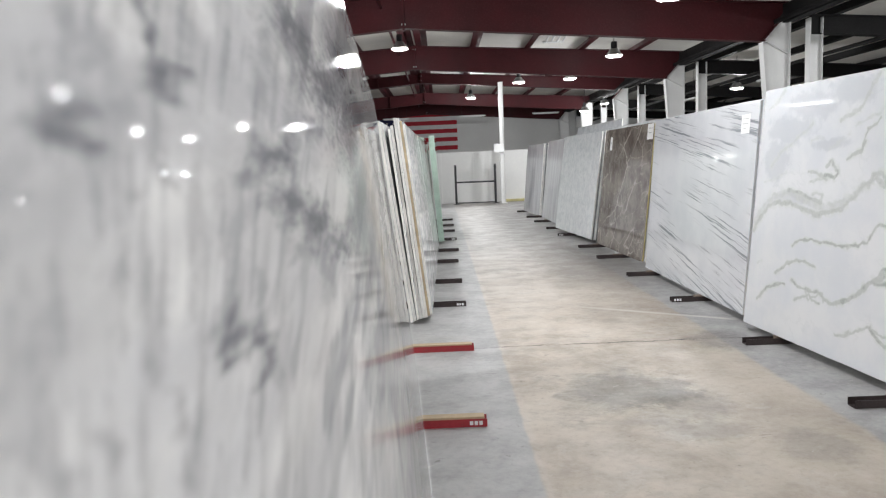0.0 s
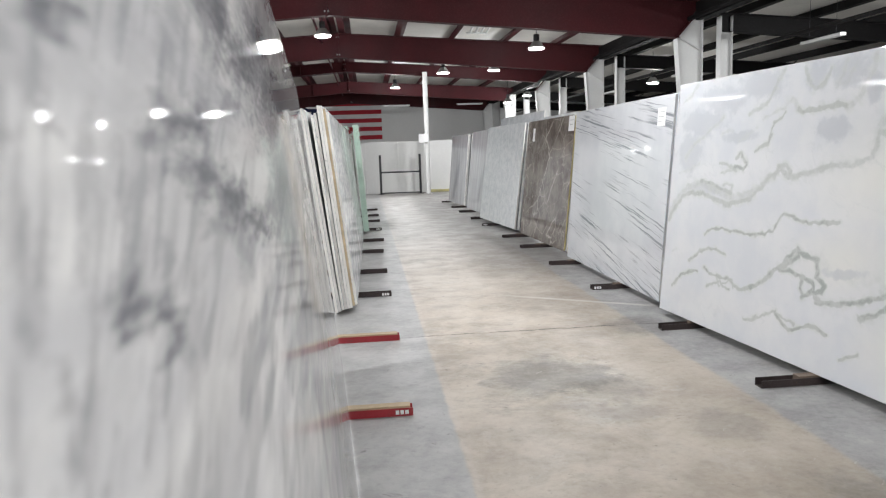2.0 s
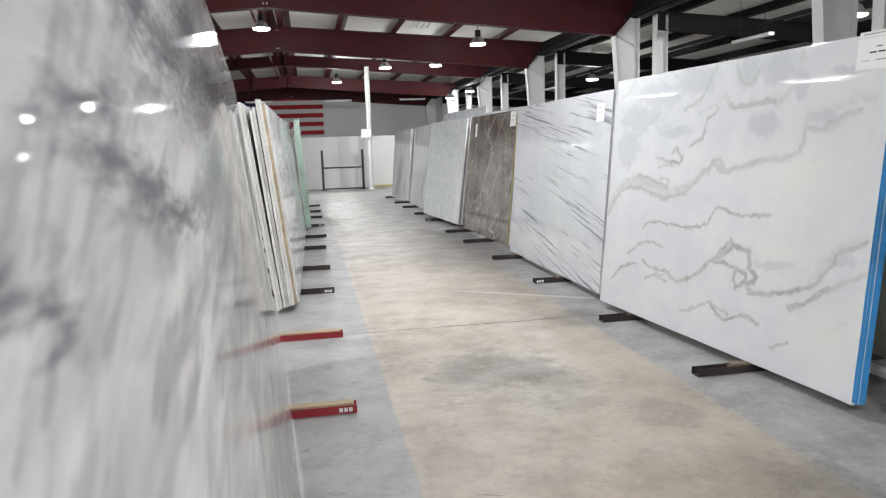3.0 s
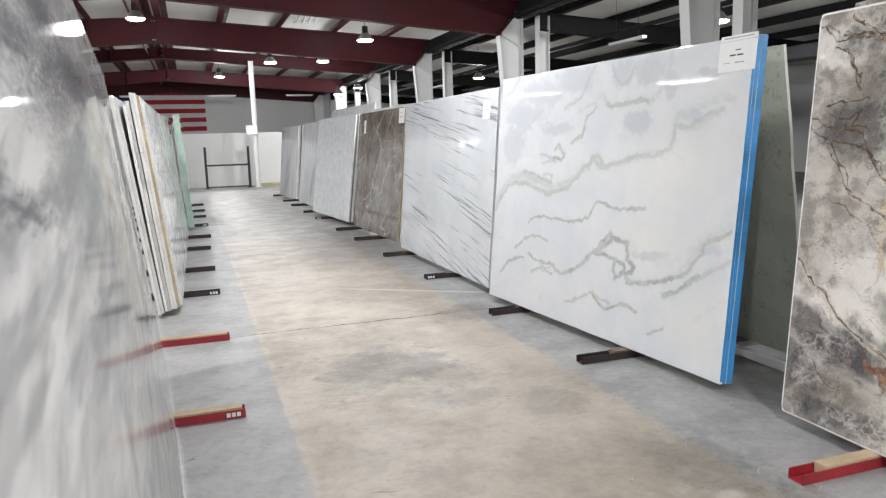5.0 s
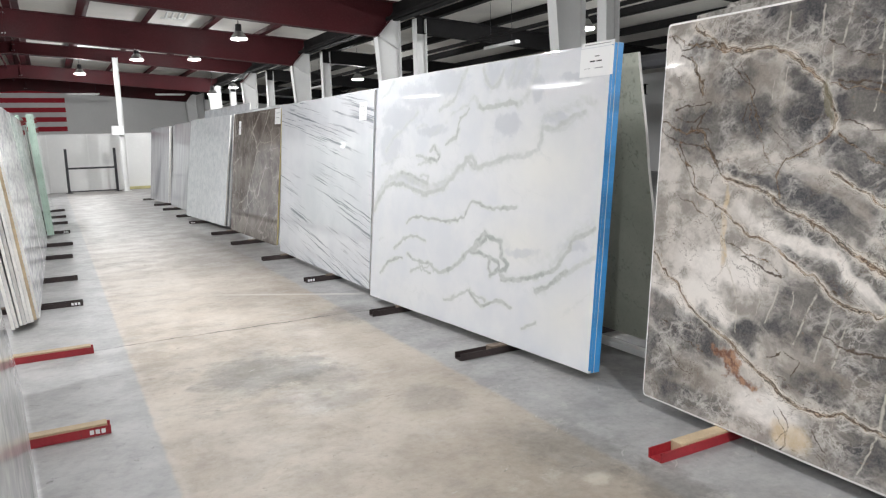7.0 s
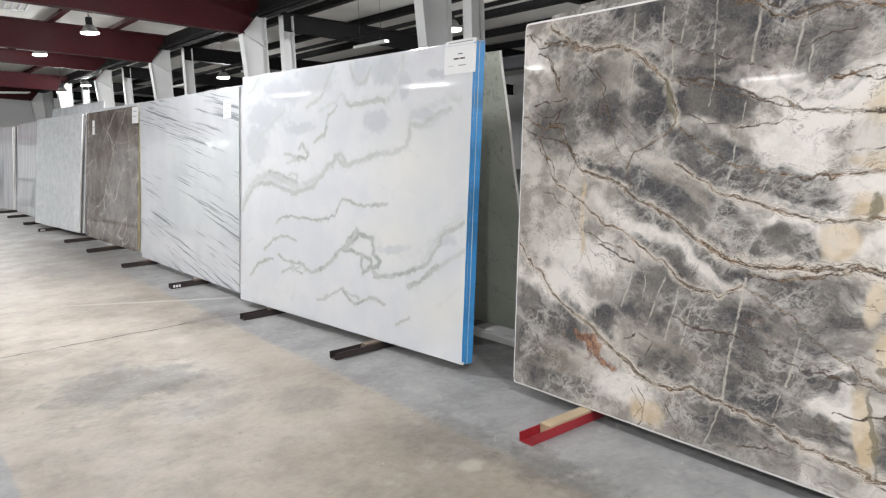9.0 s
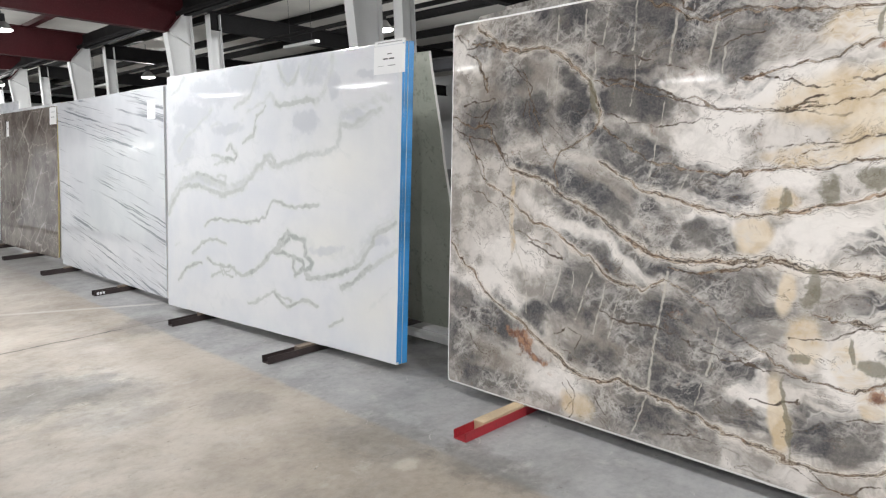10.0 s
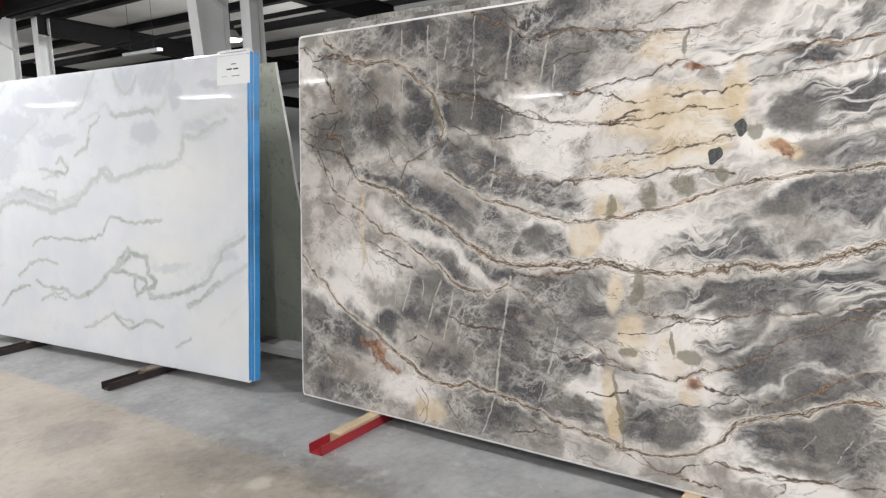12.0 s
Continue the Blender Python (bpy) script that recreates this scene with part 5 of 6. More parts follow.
AURORA_VEINS += [(0.018, 0.50, [(2.43, 0.52), (2.51, 0.56), (2.59, 0.61), (2.65, 0.65), (2.69, 0.68)])]
AURORA_VEINS += [(0.008, 0.60, [(1.17, 0.17), (1.28, 0.19), (1.39, 0.24), (1.49, 0.29)])]
AURORA_VEINS += [(0.010, 0.90, [(1.51, 0.29), (1.58, 0.23), (1.65, 0.20), (1.71, 0.23), (1.80, 0.27), (1.89, 0.27), (1.98, 0.26)])]
AURORA_VEINS += [(0.007, 0.70, [(1.53, 0.29), (1.62, 0.27), (1.68, 0.25)])]
AURORA_VEINS += [(0.007, 0.70, [(2.10, 0.14), (2.17, 0.18), (2.23, 0.20)])]
AURORA_VEINS += [(0.008, 0.30, [(2.45, 0.28), (2.56, 0.37), (2.66, 0.45), (2.70, 0.47)])]
AURORA_VEINS += [(0.006, 0.40, [(0.13, 0.51), (0.19, 0.53)])]
AURORA_HAZE = [(1.82, 1.45, 0.14, 0.08, -2), (0.38, 1.55, 0.33, 0.11, -2), (0.66, 1.71, 0.30, 0.11, -4), (1.10, 1.78, 0.27, 0.10, -5), (1.64, 1.78, 0.11, 0.09, -6), (1.91, 1.78, 0.14, 0.11, -5), (0.26, 1.33, 0.18, 0.18, 0), (0.90, 1.43, 0.19, 0.04, -1), (2.11, 1.66, 0.06, 0.09, -4), (2.31, 1.48, 0.12, 0.03, -2), (0.52, 1.04, 0.27, 0.05, 2), (2.43, 1.71, 0.11, 0.03, -5), (2.52, 0.73, 0.14, 0.04, 7), (2.06, 0.63, 0.16, 0.03, 7)]
AURORA_WARM = [(2.21, 1.17, 0.34, 0.21, 1), (2.03, 0.69, 0.32, 0.15, 6), (2.50, 0.30, 0.23, 0.17, 11)]


def aurora_fields(u, v):
    """How strongly each ribbon shows: its body, its soft border; haze and warm patches."""
    p, q = crumple(u, v, 0.035, 7.0, 0.03, 26.0, 24)
    body, border = np.zeros(u.shape), np.zeros(u.shape)
    for wd, strength, pts in AURORA_VEINS:
        k = polyline_distance(p, q, pts)
        body = np.maximum(body, strength * np.clip(1.45 - k / (wd * 1.0 + 0.005), 0, 1))
        border = np.maximum(border, min(1, strength + 0.2) * np.clip(1.2 - k / (wd * 2.8 + 0.012), 0, 1))
    return {"f1": (body, ovals(p, q, AURORA_HAZE, 0.6), ovals(p, q, AURORA_WARM, 0.8)), "f2": (border, body * 0, body * 0)}


def aurora_stone(g):
    """White marble with wavy grey-green ribbons."""
    body, haze, warm = g.field("f1")
    border, _, _ = g.field("f2")
    v = g.warp(0.2, 3.0, detail=5.0)
    mid, fine = g.noise(2.2, 6, 0.6, v), g.noise(26, 6, 0.7)
    col = g.mix(g.step(mid, 0.35, 0.65), (0.67, 0.685, 0.725), (0.74, 0.745, 0.765))
    col = g.mix(g.math("MULTIPLY", warm, 0.6), col, (0.78, 0.77, 0.725))
    col = g.mix(g.step(g.math("ADD", haze, g.math("MULTIPLY_ADD", g.noise(9, 6, 0.65, v), 1.6, -0.8)), 0.3, 0.8, 0.0, 0.6), col, (0.53, 0.55, 0.595))
    # pale border of the ribbons, broken into drifts
    drift = g.noise(1.0, 6, 0.62, g.turn(v, -25, (9.0, 1, 24.0)))
    bd = g.math("MULTIPLY", border, g.step(drift, 0.36, 0.6, 0.25, 1.0))
    col = g.mix(g.step(bd, 0.15, 0.8, 0.0, 0.75), col, (0.645, 0.665, 0.655))
    # the body: grainy, with darker cores that swell and fade
    rag = g.math("MULTIPLY_ADD", g.noise(18, 8, 0.7), 0.6, -0.3)
    bn = g.math("ADD", body, g.math("MULTIPLY", rag, g.step(body, 0.0, 0.3)))
    col = g.mix(g.step(bn, 0.2, 0.7, 0.0, 0.7), col, (0.47, 0.49, 0.482))
    core = g.math("MULTIPLY", bn, g.step(g.noise(7, 6, 0.66), 0.36, 0.58, 0.45, 1.1))
    col = g.mix(g.step(core, 0.55, 1.05, 0.0, 0.6), col, (0.31, 0.33, 0.325))
    col = g.mix(g.math("MULTIPLY", g.step(g.noise(52, 5, 0.7), 0.5, 0.62), g.math("MULTIPLY", g.step(body, 0.2, 0.6), 0.35)), col, (0.66, 0.68, 0.67))
    wisp = g.math("ABSOLUTE", g.math("SUBTRACT", g.noise(1.9, 6, 0.6, g.turn(v, -30, (0.7, 1, 1.8))), 0.5))
    col = g.mix(g.math("MULTIPLY", g.step(wisp, 0.0, 0.02, 0.25, 0.0), g.step(g.noise(2.1, 3), 0.5, 0.66)), col, (0.56, 0.585, 0.6))
    col = g.mix(g.math("MULTIPLY", g.step(fine, 0.62, 0.8), 0.1), col, (0.6, 0.61, 0.62))
    return g.done(col)


def lines_stone(g):
    """White marble with slanting broken grey streaks."""
    x, y, z = g.split()
    mid = g.noise(2.0, 6, 0.6)
    col = g.mix(g.step(mid, 0.35, 0.65), (0.64, 0.655, 0.69), (0.71, 0.72, 0.745))
    # height above the streak's own slope; they steepen towards the foot of the slab
    fall = g.math("MULTIPLY", x, g.math("MULTIPLY_ADD", z, -0.028, 0.187))
    k = g.n.new("ShaderNodeCombineXYZ")
    g.l.new(x, k.inputs[0])
    g.l.new(g.math("ADD", z, fall), k.inputs[2])
    w = g.warp(0.03, 5.0, k.outputs[0], 5.0)
    for sx, sz, lo, hi, amt, tone in ((0.8, 7.0, 0.53, 0.68, 0.3, (0.55, 0.52, 0.55)), (0.55, 30.0, 0.535, 0.6, 0.9, (0.24, 0.255, 0.28)), (1.1, 60.0, 0.54, 0.61, 0.75, (0.3, 0.315, 0.34))):
        s = g.noise(1.0, 4, 0.6, g.vmul(w, (sx, 1, sz)))
        gate = g.step(g.noise(1.0, 3, 0.55, g.vmul(w, (0.45, 1, 5.0))), 0.46, 0.57)
        col = g.mix(g.math("MULTIPLY", g.step(s, lo, hi, 0.0, amt), gate), col, tone)
    col = g.mix(g.math("MULTIPLY", g.step(g.noise(30, 6, 0.7), 0.6, 0.8), 0.15), col, (0.6, 0.61, 0.63))
    return g.done(col)


def fusion_plain(g):
    v = g.warp(0.2, 3.0, detail=5.0)
    col = g.mix(g.step(g.noise(5.0, 8, 0.7, v), 0.38, 0.62), (0.16, 0.15, 0.14), (0.5, 0.48, 0.45))
    hair = g.math("ABSOLUTE", g.math("SUBTRACT", g.noise(3.0, 7, 0.68, v), 0.5))
    return g.done(g.mix(g.step(hair, 0.0, 0.015, 0.6, 0.0), col, (0.1, 0.085, 0.07)))


M_FUSION = stone("layered_grey_quartzite", fusion_stone)
M_FUSION_BACK = stone("layered_grey_quartzite_plain", fusion_plain)
M_AURORA = stone("white_ribbon_marble", aurora_stone)
M_AURORA_BACK = M_PALE
M_LINES = stone("white_streaked_marble", lines_stone)


RACK_R, RACK_L = "slabs on the rack along the aisle", "slabs on the rack beside the camera"
# rack on the far side of the aisle, from near to far
slab("stone_slab", (2.68, 2.69), (2.65, -0.62), 1.9, 4.0, 0.02, M_FUSION, M_EDGE, "polished grey quartzite slab with brown veins and cream patches", RACK_R, 0.0055, fusion_fields, 0.035, bev=0.011)
for k in range(2):
    slab("stone_slab", (2.68, 2.69), (2.65, -0.62), 1.9 + 0.03 * (k + 1), 4.0, 0.02, M_FUSION_BACK, M_EDGE, "grey quartzite slab standing behind a matching one", RACK_R, 0.0, None, 0.03, back=0.024 * (k + 1), dx=0.16 * (k + 1))
AURORA = slab("stone_slab", (2.44, 5.81), (2.665, 3.105), 1.88, 5.4, 0.02, M_AURORA, M_BLUE, "polished white marble slab with wavy grey-green veins", RACK_R, 0.006, aurora_fields)
for k in range(3):
    slab("stone_slab", (2.44, 5.81), (2.665, 3.105), 1.88 + 0.004 * k, 5.4, 0.0242, M_AURORA_BACK, M_BLUE, "white marble slab with a blue filmed edge, in a stack", RACK_R, back=0.0204 + 0.0246 * k, dx=0.005 * (k % 2))
LINES = slab("stone_slab", (2.515, 8.93), (2.53, 6.04), 1.82, 4.4, 0.02, M_LINES, M_EDGE, "polished white marble slab with slanting dark grey streaks", RACK_R)
for k in range(3):
    slab("stone_slab", (2.515, 8.93), (2.53, 6.04), 1.84 - 0.01 * k, 4.4, 0.02, M_PALE, M_EDGE, "white marble slab with a pitted sawn edge, in a stack", RACK_R, back=0.024 * (k + 1), dx=0.03 + 0.02 * k, ragged=0.012)
BROWN = slab("stone_slab", (2.505, 11.72), (2.59, 9.35), 1.83, 5.8, 0.02, M_BROWN, M_EDGE_YEL, "polished brown marble slab with a net of pale veins", RACK_R, corner=0.04)
slab("stone_slab", (2.505, 11.72), (2.59, 9.35), 1.87, 5.8, 0.02, M_PALE, M_EDGE_YEL, "pale marble slab standing behind a brown one", RACK_R, back=0.03, dx=0.05)
slab("stone_slab", (2.3, 14.74), (2.51, 12.24), 1.855, 7.4, 0.02, M_MOTTLE, M_EDGE, "polished white and grey mottled marble slab", RACK_R)
for k in range(4):
    slab("stone_slab", (2.3, 14.74), (2.51, 12.24), 1.84 + 0.03 * (k % 2), 7.4, 0.02, M_PALE, M_EDGE if k % 2 else M_EDGE_DARK, "white and grey marble slab in a stack with chipped edges", RACK_R, back=0.028 * (k + 1), dx=0.02 * k)
slab("stone_slab", (2.55, 14.6), (2.72, 11.7), 2.02, 6.5, 0.02, M_PALE, M_EDGE, "tall pale marble slab at the back of a stack", RACK_R)
slab("stone_slab", (2.41, 17.55), (2.47, 14.95), 1.84, 6.8, 0.02, M_STRIPE, M_EDGE_DARK, "polished blue-grey vein-cut marble slab", RACK_R)
for k in range(2):
    slab("stone_slab", (2.41, 17.55), (2.47, 14.95), 1.85, 6.8, 0.02, M_STRIPE, M_EDGE, "blue-grey marble slab in a stack", RACK_R, back=0.026 * (k + 1), dx=0.02)
slab("stone_slab", (2.26, 20.1), (2.43, 18.12), 1.81, 5.4, 0.02, M_STRIPE, M_EDGE, "polished grey marble slab at the rack's end", RACK_R)
for k in range(3):
    slab("stone_slab", (2.26, 20.1), (2.43, 18.12), 1.82, 5.4, 0.02, M_PALE, M_EDGE_DARK if k == 1 else M_EDGE, "grey marble slab in a stack at the rack's end", RACK_R, back=0.03 * (k + 1), dx=0.03 * k)
# slabs on the far side of the same frames, seen from behind
slab("stone_slab", (3.44, 3.25), (3.44, 6.1), 1.87, 8.0, 0.022, M_OLIVE, M_EDGE, "olive-green stone slab leaning on the rack's far side", RACK_R, ragged=0.014)
for y0, y1 in ((-0.6, 2.7), (6.5, 9.4), (9.6, 12.4), (12.6, 15.4), (15.6, 18.4)):
    slab("stone_slab", (3.62, y0), (3.62, y1), 1.74, 7.5, 0.02, M_STRIPE, M_EDGE, "grey stone slab leaning on the rack's far side", RACK_R)

# rack beside the camera
N1X = lambda y: -0.22 + 0.0667 * (4.7 - y)
slab("stone_slab", (N1X(-0.35), -0.35), (N1X(4.7), 4.7), 1.81, 6.2, 0.02, M_CLOUD, M_EDGE_DARK, "polished grey and white cloudy marble slab", RACK_L, fields=smoke_fields, grid=smoke_grid, rim=M_EDGE_DARK)
# a stack that fans open towards its top: edge, how far back, slid by, lean, thickness, height
for mat, back, dx, lean, t, h in ((M_EDGE, 0.0, 0.05, 5.7, 0.02, 1.79), (M_EDGE_TAN, 0.0205, 0.0, 5.7, 0.024, 1.82), (M_EDGE, 0.045, -0.03, 5.7, 0.024, 1.84), (M_EDGE_CHIP, 0.0695, -0.05, 5.7, 0.024, 1.85), (M_EDGE_CHIP, 0.096, -0.04, 6.0, 0.026, 1.79), (M_EDGE, 0.1225, -0.1, 6.0, 0.022, 1.76), (M_EDGE_CHIP, 0.15, -0.12, 6.9, 0.024, 1.82), (M_EDGE, 0.1745, -0.16, 6.9, 0.026, 1.84)):
    slab("stone_slab", (-0.14, 6.5), (-0.12, 9.4), h, lean, t, M_CLOUD_FAR, mat, "grey marble slab with a pale chipped edge, in a stack", RACK_L, back=back, dx=dx, ragged=0.02)
slab("stone_slab", (-0.12, 9.5), (-0.1, 12.5), 1.8, 5.7, 0.02, M_CLOUD_FAR, M_EDGE, "polished grey marble slab further along the rack", RACK_L)
for k in range(9):
    slab("stone_slab", (0.0, 12.9), (0.02, 15.9), 1.92 - 0.006 * (k % 3), 3.4 if k < 5 else 5.6, 0.02, M_GREEN, M_EDGE_GREEN, "pale green onyx slab with green edges", RACK_L, back=0.0205 * k + (0.02 if k > 4 else 0.0), dx=-0.02 * (k % 3), ragged=0.014)
for k in range(2):
    slab("stone_slab", (0.0, 16.1), (0.02, 19.1), 1.85, 7.0, 0.02, M_PALE, M_EDGE, "pale marble slab at the far end of the rack", RACK_L, back=0.03 * k)


# ---------------------------------------------------------------- rack bases
def base_channel(x0, x1, y, red, side, label_bars=True):
    """An open U channel lying across under the slabs, with a wood runner in it. side: the way its open end points."""
    col = M_CHAN_RED if red else M_CHAN
    th = thing("floor_skid", ("red" if red else "dark brown") + " painted steel channel with a wood runner on the floor", "skid", "floor skids", at=(0, y, 0))
    w, h, t = 0.04, 0.047, 0.005
    bm = bmesh.new()
    out = [(-w, 0.001), (w, 0.001), (w, h), (w - t, h), (w - t, t), (-w + t, t), (-w + t, h), (-w, h)]
    n = len(out)
    v = [bm.verts.new((x, yy, z)) for x in (x0, x1) for yy, z in out]
    for i in range(n):
        bm.faces.new((v[i], v[n + i], v[n + (i + 1) % n], v[(i + 1) % n]))
    for o in (0, n):
        for q in ((0, 1, 4, 5), (1, 2, 3, 4), (5, 6, 7, 0)):
            bm.faces.new([v[o + i] for i in q])
    bmesh.ops.recalc_face_normals(bm, faces=bm.faces)
    part("channel", bm, col, th)
    gap = (0.13 if red else 0.24) if side < 0 else (0.015 if red else 0.34)
    a, b = (x0 + gap, x1) if side < 0 else (x0, x1 - gap)
    part("wood_runner", boxes(((a, -w + t + 0.002, t + 0.001), (b, w - t - 0.002, 0.059)), bevel=0.003), M_WOOD if red else M_WOOD_OLD, th, "raw wood runner" if red else "weathered wood runner")
    if label_bars:
        xe = x1 - 0.1 if side > 0 else x0 + 0.02
        for k in range(3):
            part("number_bar", boxes(((xe + 0.027 * k, -w - 0.0015, 0.012), (xe + 0.02 + 0.027 * k, -w - 0.0005, 0.036))), M_PAPER, th, "white painted mark")
    return th


for i, y in enumerate((0.62, 2.24, 4.02, 5.47, 7.22, 8.9, 10.59, 11.97, 13.99, 15.45, 17.32, 18.79, 20.98)):
    base_channel(2.33 - 0.009 * max(0, y - 3), 4.6, y, i < 2, -1, i in (4, 8))
for i, y in enumerate((0.7, 2.35, 3.98, 5.65, 7.46, 8.95, 10.83, 12.25, 14.04, 15.81, 17.26, 19.02)):
    base_channel(-2.2, 0.2 if y < 12 else 0.24, y, i < 4, 1, i in (2, 4, 8))

# the A shaped frames that the slabs lean on
for y in (0.62, 2.24, 4.02, 5.47, 7.22, 8.9, 10.59, 11.97, 13.99, 15.45, 17.32, 18.79):
    th = thing("slab_rack", "dark steel A-shaped slab rack frame", "rack", "A frames", at=(0, y, 0))
    for s in (-1, 1):
        part("leg", rod((3.2 + s * 0.22, 0, 0.1), (3.2 + s * 0.05, 0, 1.7), 0.025, 6), M_CHAN, th)
    part("tie", rod((3.0, 0, 0.6), (3.4, 0, 0.6), 0.02, 6), M_CHAN, th)

# ---------------------------------------------------------------- lamps
def high_bay(x, y, z, hang):
    th = thing("high_bay_lamp", "hanging high-bay lamp with a bright glowing lens", "ceiling lamp", "high-bay lamps", at=(x, y, z))
    part("shade", rod((0, 0, 0.0), (0, 0, 0.16), 0.2, 20, 0.09), M_ALU, th)
    part("housing", rod((0, 0, 0.16), (0, 0, 0.32), 0.07, 14), M_PIPE, th)
    part("lens", rod((0, 0, -0.03), (0, 0, 0.0), 0.17, 20, 0.195), M_BULB, th, "glowing white lens")
    part("stem", rod((0, 0, 0.32), (0, 0, hang - z), 0.008, 6), M_PIPE, th)
    watts = LAMP_WATTS * (0.4 if y > 28 and x > 5 else 1.1 if y > 28 else 0.55 if y > 20 else 1.28 if y < 1 else 0.92 if y < 7 else 0.85 if y < 12 else 1.0)
    bulb_light("bay_light", (x, y, z - 0.16), watts, 0.12)
    bulb_light("bay_glow", (x, y, z - 0.15), watts * (0.8 if y > 20 or x > 7 else 0.42), 0.11, False)


# lamps with y below 7 are unseen, added to light the near slabs and floor
for x, y, z in ((-0.87, 17.4, 4.25), (4.2, 17.4, 3.88), (2.6, 23.5, 4.0), (4.25, 23.5, 4.05), (5.9, 29.5, 3.4), (7.0, 30.75, 3.75), (1.3, 29.5, 4.1),
                (9.0, 22.0, 3.4), (9.0, 10.8, 3.4), (3.6, 11.4, 3.9), (-0.87, 11.4, 4.25), (1.3, 6.2, 4.1), (-2.6, 4.0, 4.42), (1.3, -1.2, 4.5), (-2.6, -2.0, 4.1), (1.3, -6.0, 4.1), (9.0, -1.0, 3.4)):
    high_bay(x, y, z, roof_z(x) + 0.2 if x < 7 else roof_z(7.0) + 0.2 - 0.068 * (x - 7.0))


def strip_light(x, y, z):
    """A twin-tube strip light hung along the hall."""
    th = thing("strip_light", "long white fluorescent strip light under the roof", "ceiling lamp", "strip lights", at=(x, y, z))
    part("body", boxes(((-0.05, -0.8, 0.02), (0.05, 0.8, 0.07)), bevel=0.006), M_WHITE, th)
    for s in (-0.022, 0.022):
        part("tube", rod((s, -0.76, 0.0), (s, 0.76, 0.0), 0.013, 8), M_TUBE, th, "glowing fluorescent tube")
    for k in (-0.6, 0.6):
        part("hanger", rod((0, k, 0.09), (0, k, roof_z(x) + 0.2 - z), 0.004, 5), M_PIPE, th)
    lamp_light("strip_lamp", (x, y, z - 0.03), TUBE_WATTS, 0.04, 1.2)


for x, y in ((-7.65, -5.8), (-7.65, 0.7), (-7.65, 7.2), (-4.65, 10.9), (-4.65, 15.6), (-4.65, 20.6), (-7.65, 27.2)):
    strip_light(x, y, 3.8)


# ---------------------------------------------------------------- the flag on the end wall
M_FLAG_RED = plain("flag_red_cloth", (0.42, 0.02, 0.035), 0.8, 0.0, 0.08, 6.0, 0.1)
M_FLAG_WHITE = plain("flag_white_cloth", (0.72, 0.7, 0.7), 0.8, 0.0, 0.05, 6.0, 0.1)
M_FLAG_BLUE = plain("flag_blue_cloth", (0.02, 0.03, 0.1), 0.8, 0.0, 0.08, 6.0, 0.1)


def flag():
    s, right, low, length = 0.222, 0.93, 2.25, 5.3
    th = thing("wall_flag", "large striped red and white cloth flag with a blue canton", "flag", at=(0, 38.94, 0))

    def cloth(x0, x1, z0, z1, y):
        bm = bmesh.new()
        n = 24
        rows = [[bm.verts.new((x0 + (x1 - x0) * i / n, y + 0.02 * math.sin(3.1 * (x0 + (x1 - x0) * i / n)) + dy, z)) for i in range(n + 1)] for z, dy in ((z0, 0), (z1, 0), (z1, 0.006), (z0, 0.006))]
        for k in range(4):
            a, b = rows[k], rows[(k + 1) % 4]
            for i in range(n):
                bm.faces.new((a[i], a[i + 1], b[i + 1], b[i]))
        for i in (0, n):
            bm.faces.new([r[i] for r in rows])
        bmesh.ops.recalc_face_normals(bm, faces=bm.faces)
        return bm

    split = right - 0.6 * length
    for k in range(13):
        x0 = right - length if k < 6 else split
        part("stripe", cloth(x0, right, low + s * k, low + s * (k + 1), 0.0), M_FLAG_WHITE if k % 2 else M_FLAG_RED, th)
    part("canton", cloth(right - length, split - 0.002, low + 6 * s + 0.002, low + 13 * s, 0.0), M_FLAG_BLUE, th, "dark blue canton")
    for r in range(5):
        for c in range(6):
            x, z = right - length + 0.2 + c * 0.34, low + 6.7 * s + r * 0.28
            bm = bmesh.new()
            pts = [(x + (0.075 if i % 2 == 0 else 0.03) * math.sin(i * math.pi / 5), z + (0.075 if i % 2 == 0 else 0.03) * math.cos(i * math.pi / 5)) for i in range(10)]
            prism(bm, pts, -0.032, -0.028)
            part("star", bm, M_FLAG_WHITE, th)


flag()


# ---------------------------------------------------------------- labels and small things
tagged(part("rack_rail", boxes(((3.22, 0.7, 0.061), (3.28, 3.98, 0.105)), bevel=0.004), M_WHITE), "white painted rail along the rack's foot", "rail")


def stick(slab_ob, u0, u1, v0, v1, lines, label):
    """A paper label on a slab's face, with bars for its writing."""
    paper = part("label", boxes(((u0, -0.0015, v0), (u1, -0.0004, v1))), M_PAPER, slab_ob, label)
    for a, b, c, d, ink in lines:
        part("text_bar", boxes(((u0 + (u1 - u0) * a, -0.0022, v0 + (v1 - v0) * c), (u0 + (u1 - u0) * b, -0.0016, v0 + (v1 - v0) * d))), ink, paper)


stick(AURORA, 2.545, 2.81, 1.748, 1.912, ((0.44, 0.58, 0.69, 0.72, M_INK), (0.3, 0.46, 0.51, 0.56, M_INK), (0.5, 0.66, 0.51, 0.56, M_INK), (0.14, 0.32, 0.28, 0.3, M_INK2), (0.46, 0.7, 0.27, 0.31, M_INK2)), "white paper label with printed lines")
stick(AURORA, 2.55, 2.81, 1.917, 1.945, ((0.1, 0.9, 0.4, 0.6, M_INK2),), "narrow white paper strip")
stick(LINES, 2.62, 2.8, 1.6, 1.77, ((0.15, 0.85, 0.76, 0.79, M_INK2), (0.15, 0.8, 0.5, 0.53, M_INK2), (0.15, 0.6, 0.25, 0.27, M_INK2)), "white paper label with printed lines")
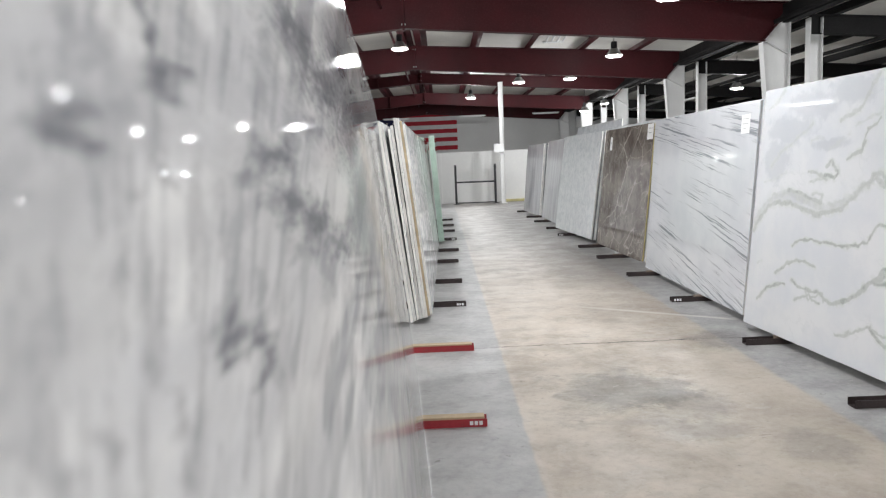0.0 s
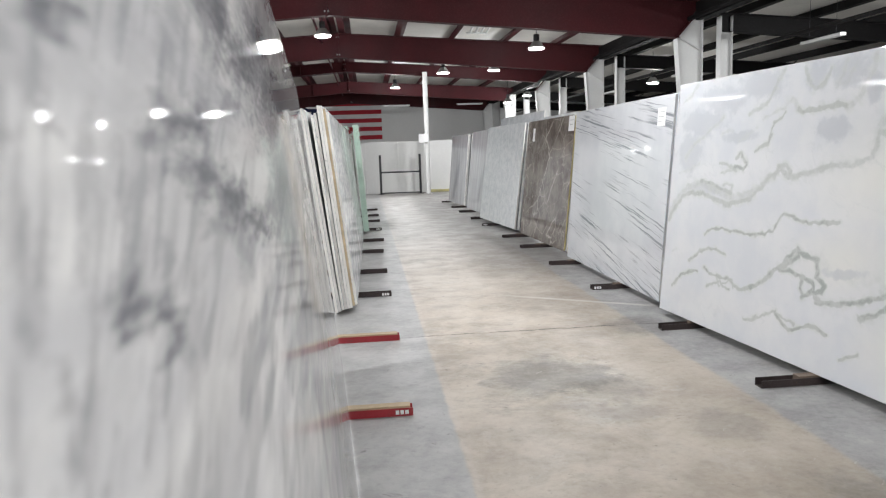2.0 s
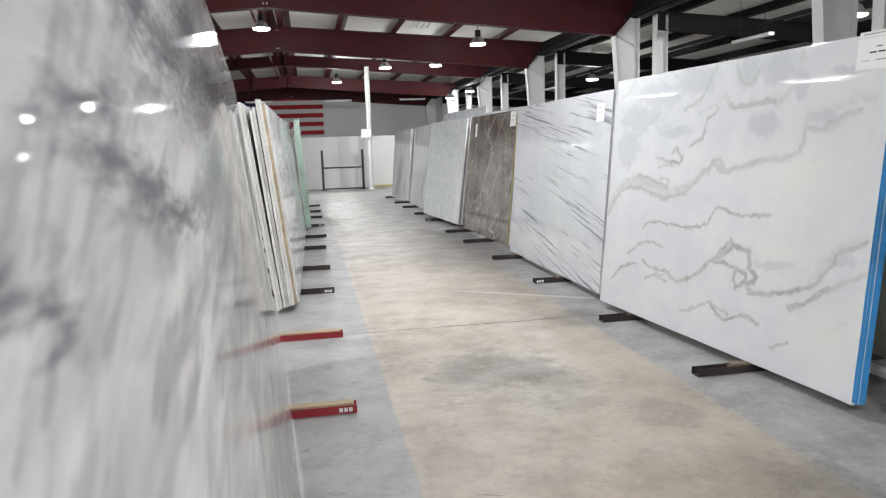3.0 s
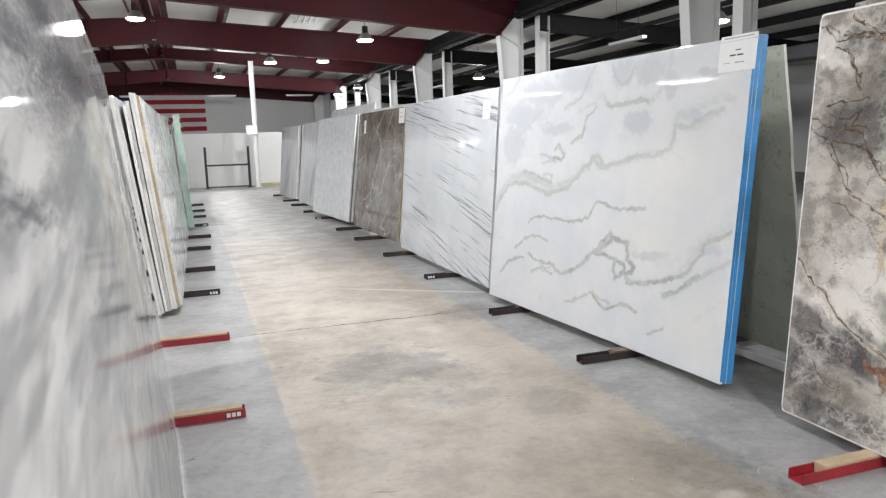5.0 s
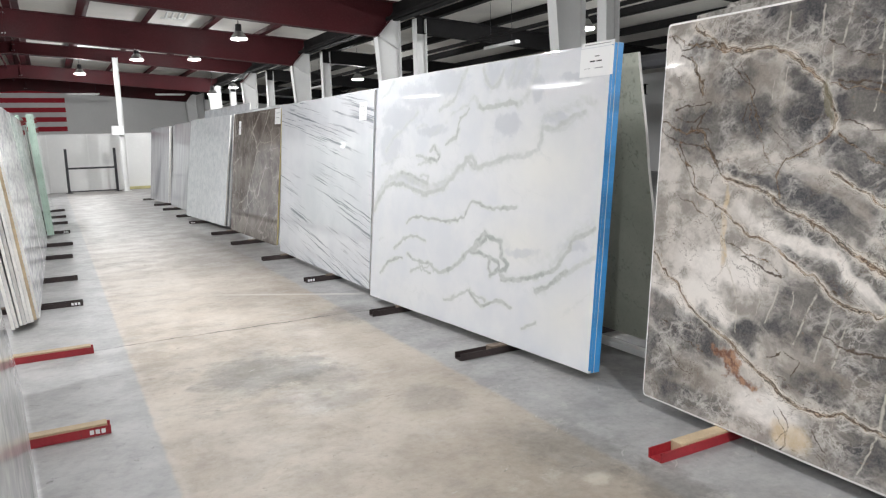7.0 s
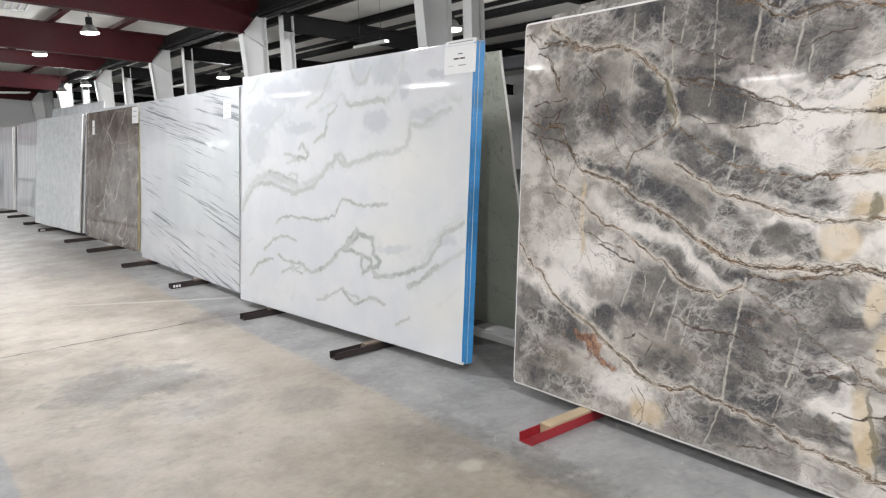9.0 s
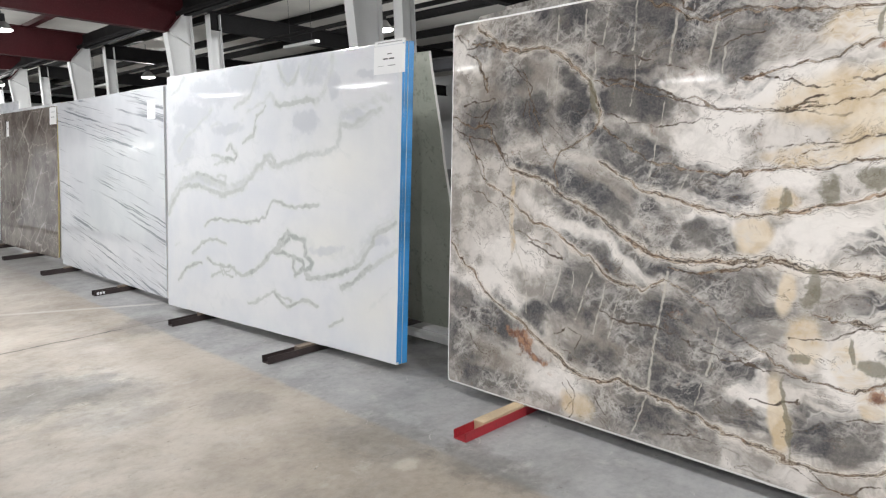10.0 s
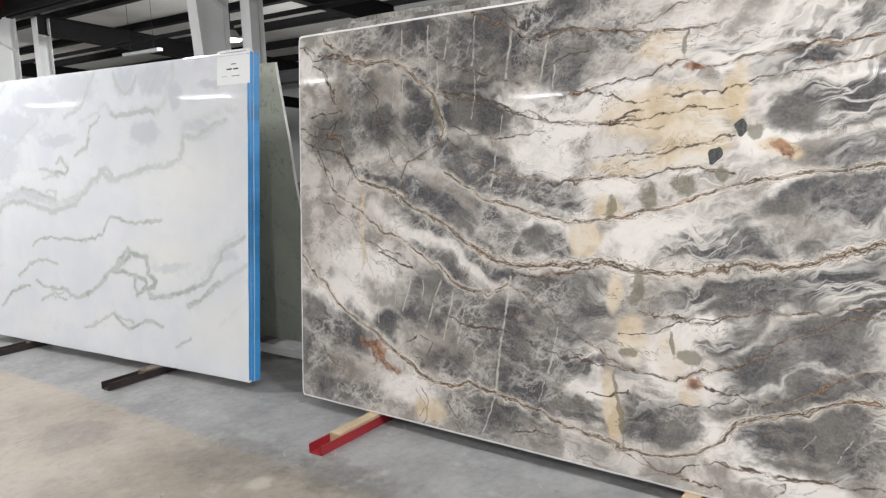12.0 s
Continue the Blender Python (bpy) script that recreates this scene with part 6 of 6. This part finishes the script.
stick(BROWN, 2.17, 2.42, 1.66, 1.87, ((0.2, 0.8, 0.7, 0.74, M_INK2), (0.2, 0.7, 0.4, 0.45, M_INK2)), "white paper label with printed lines")
stick(BROWN, 0.33, 0.45, 1.55, 1.76, ((0.2, 0.8, 0.5, 0.56, M_INK2),), "small white paper label")


# ---------------------------------------------------------------- roof services and the far end
M_YELLOW = plain("yellow_paint", (0.5, 0.45, 0.22), 0.5, 0.0, 0.12, 8.0, 0.05)
th = thing("radiant_heater", "white looped tube heater hung under the roof", "heater", at=(2.92, 18.0, 4.42))
for k in range(4):
    part("tube", rod((-0.24 + 0.14 * k, -0.5, 0), (-0.16 + 0.14 * k, 0.5, 0.02), 0.028, 8), M_WHITE, th)
for s in (-0.5, 0.5):
    part("end_bend", rod((-0.25, s, 0.01), (0.28, s, 0.01), 0.026, 8), M_WHITE, th)
    part("hanger", rod((0, s * 0.8, 0.02), (0, s * 0.8, 0.32), 0.005, 5), M_PIPE, th)


def conduit(name, a, b, r, mat, label):
    return tagged(part(name, rod(a, b, r, 8), mat), label, "pipe", "roof services")


for y in (11.6, 17.2, 23.6, 29.8):
    conduit("conduit", (-13.8, y, roof_z(-13.8) - 0.02), (RIDGE_X, y, roof_z(RIDGE_X) - 0.02), 0.012, M_PIPE, "thin dark conduit slung under the purlins")
    conduit("conduit", (RIDGE_X, y, roof_z(RIDGE_X) - 0.02), (6.7, y, roof_z(6.7) - 0.02), 0.012, M_PIPE, "thin dark conduit slung under the purlins")
conduit("sprinkler_pipe", (-1.05, HALL_Y0, 4.55), (-1.05, HALL_Y1, 4.55), 0.03, M_RED, "dark red sprinkler pipe along the ridge")
conduit("service_pipe", (6.62, HALL_Y0, 3.98), (6.62, HALL_Y1, 3.98), 0.05, M_BLACK, "dark service pipe along the eave")
conduit("service_pipe", (8.1, HALL_Y0, 3.45), (8.1, HALL_Y1, 3.45), 0.04, M_BLACK, "dark service pipe over the side bay")
conduit("air_duct", (11.5, HALL_Y0, 2.95), (11.5, HALL_Y1, 2.95), 0.16, M_PIPE, "dark round air duct along the side bay")
for y in (6.0, 13.0, 19.0, 25.0):
    th = thing("strip_light", "white fluorescent strip light over the side bay", "ceiling lamp", "side bay strip lights", at=(8.6, y, 3.32))
    part("body", boxes(((-0.06, -0.6, 0.0), (0.06, 0.6, 0.06)), bevel=0.006), M_WHITE, th)
    part("hanger", rod((0, -0.4, 0.06), (0, -0.4, 1.1), 0.004, 5), M_PIPE, th)
    part("hanger", rod((0, 0.4, 0.06), (0, 0.4, 1.1), 0.004, 5), M_PIPE, th)
for x in (-2.4, -1.2, 0.0, 1.2, 2.4):
    tagged(part("trim", boxes(((x - 0.02, 26.942, 0.0), (x + 0.02, 26.949, 1.9))), M_WHITE), "white cover strip on the partition", "trim", kind="structure")
tagged(part("kick_board", boxes(((2.35, 26.8, 0.0), (3.35, 26.94, 0.09)), bevel=0.006), M_YELLOW), "yellow painted kick board at the partition's foot", "board")
for x in (-2.1, 1.6, 5.2):
    th = thing("strip_light", "white strip light hung before the end wall", "ceiling lamp", "end wall strip lights", at=(x, 35.5, 3.75))
    part("body", boxes(((-0.65, -0.06, 0.0), (0.65, 0.06, 0.05)), bevel=0.005), M_WHITE, th)
    part("tube", rod((-0.6, 0, -0.015), (0.6, 0, -0.015), 0.016, 8), M_PAPER, th, "unlit fluorescent tube")
    for s in (-0.5, 0.5):
        part("hanger", rod((s, 0, 0.05), (s, 0, 0.9), 0.004, 5), M_PIPE, th)
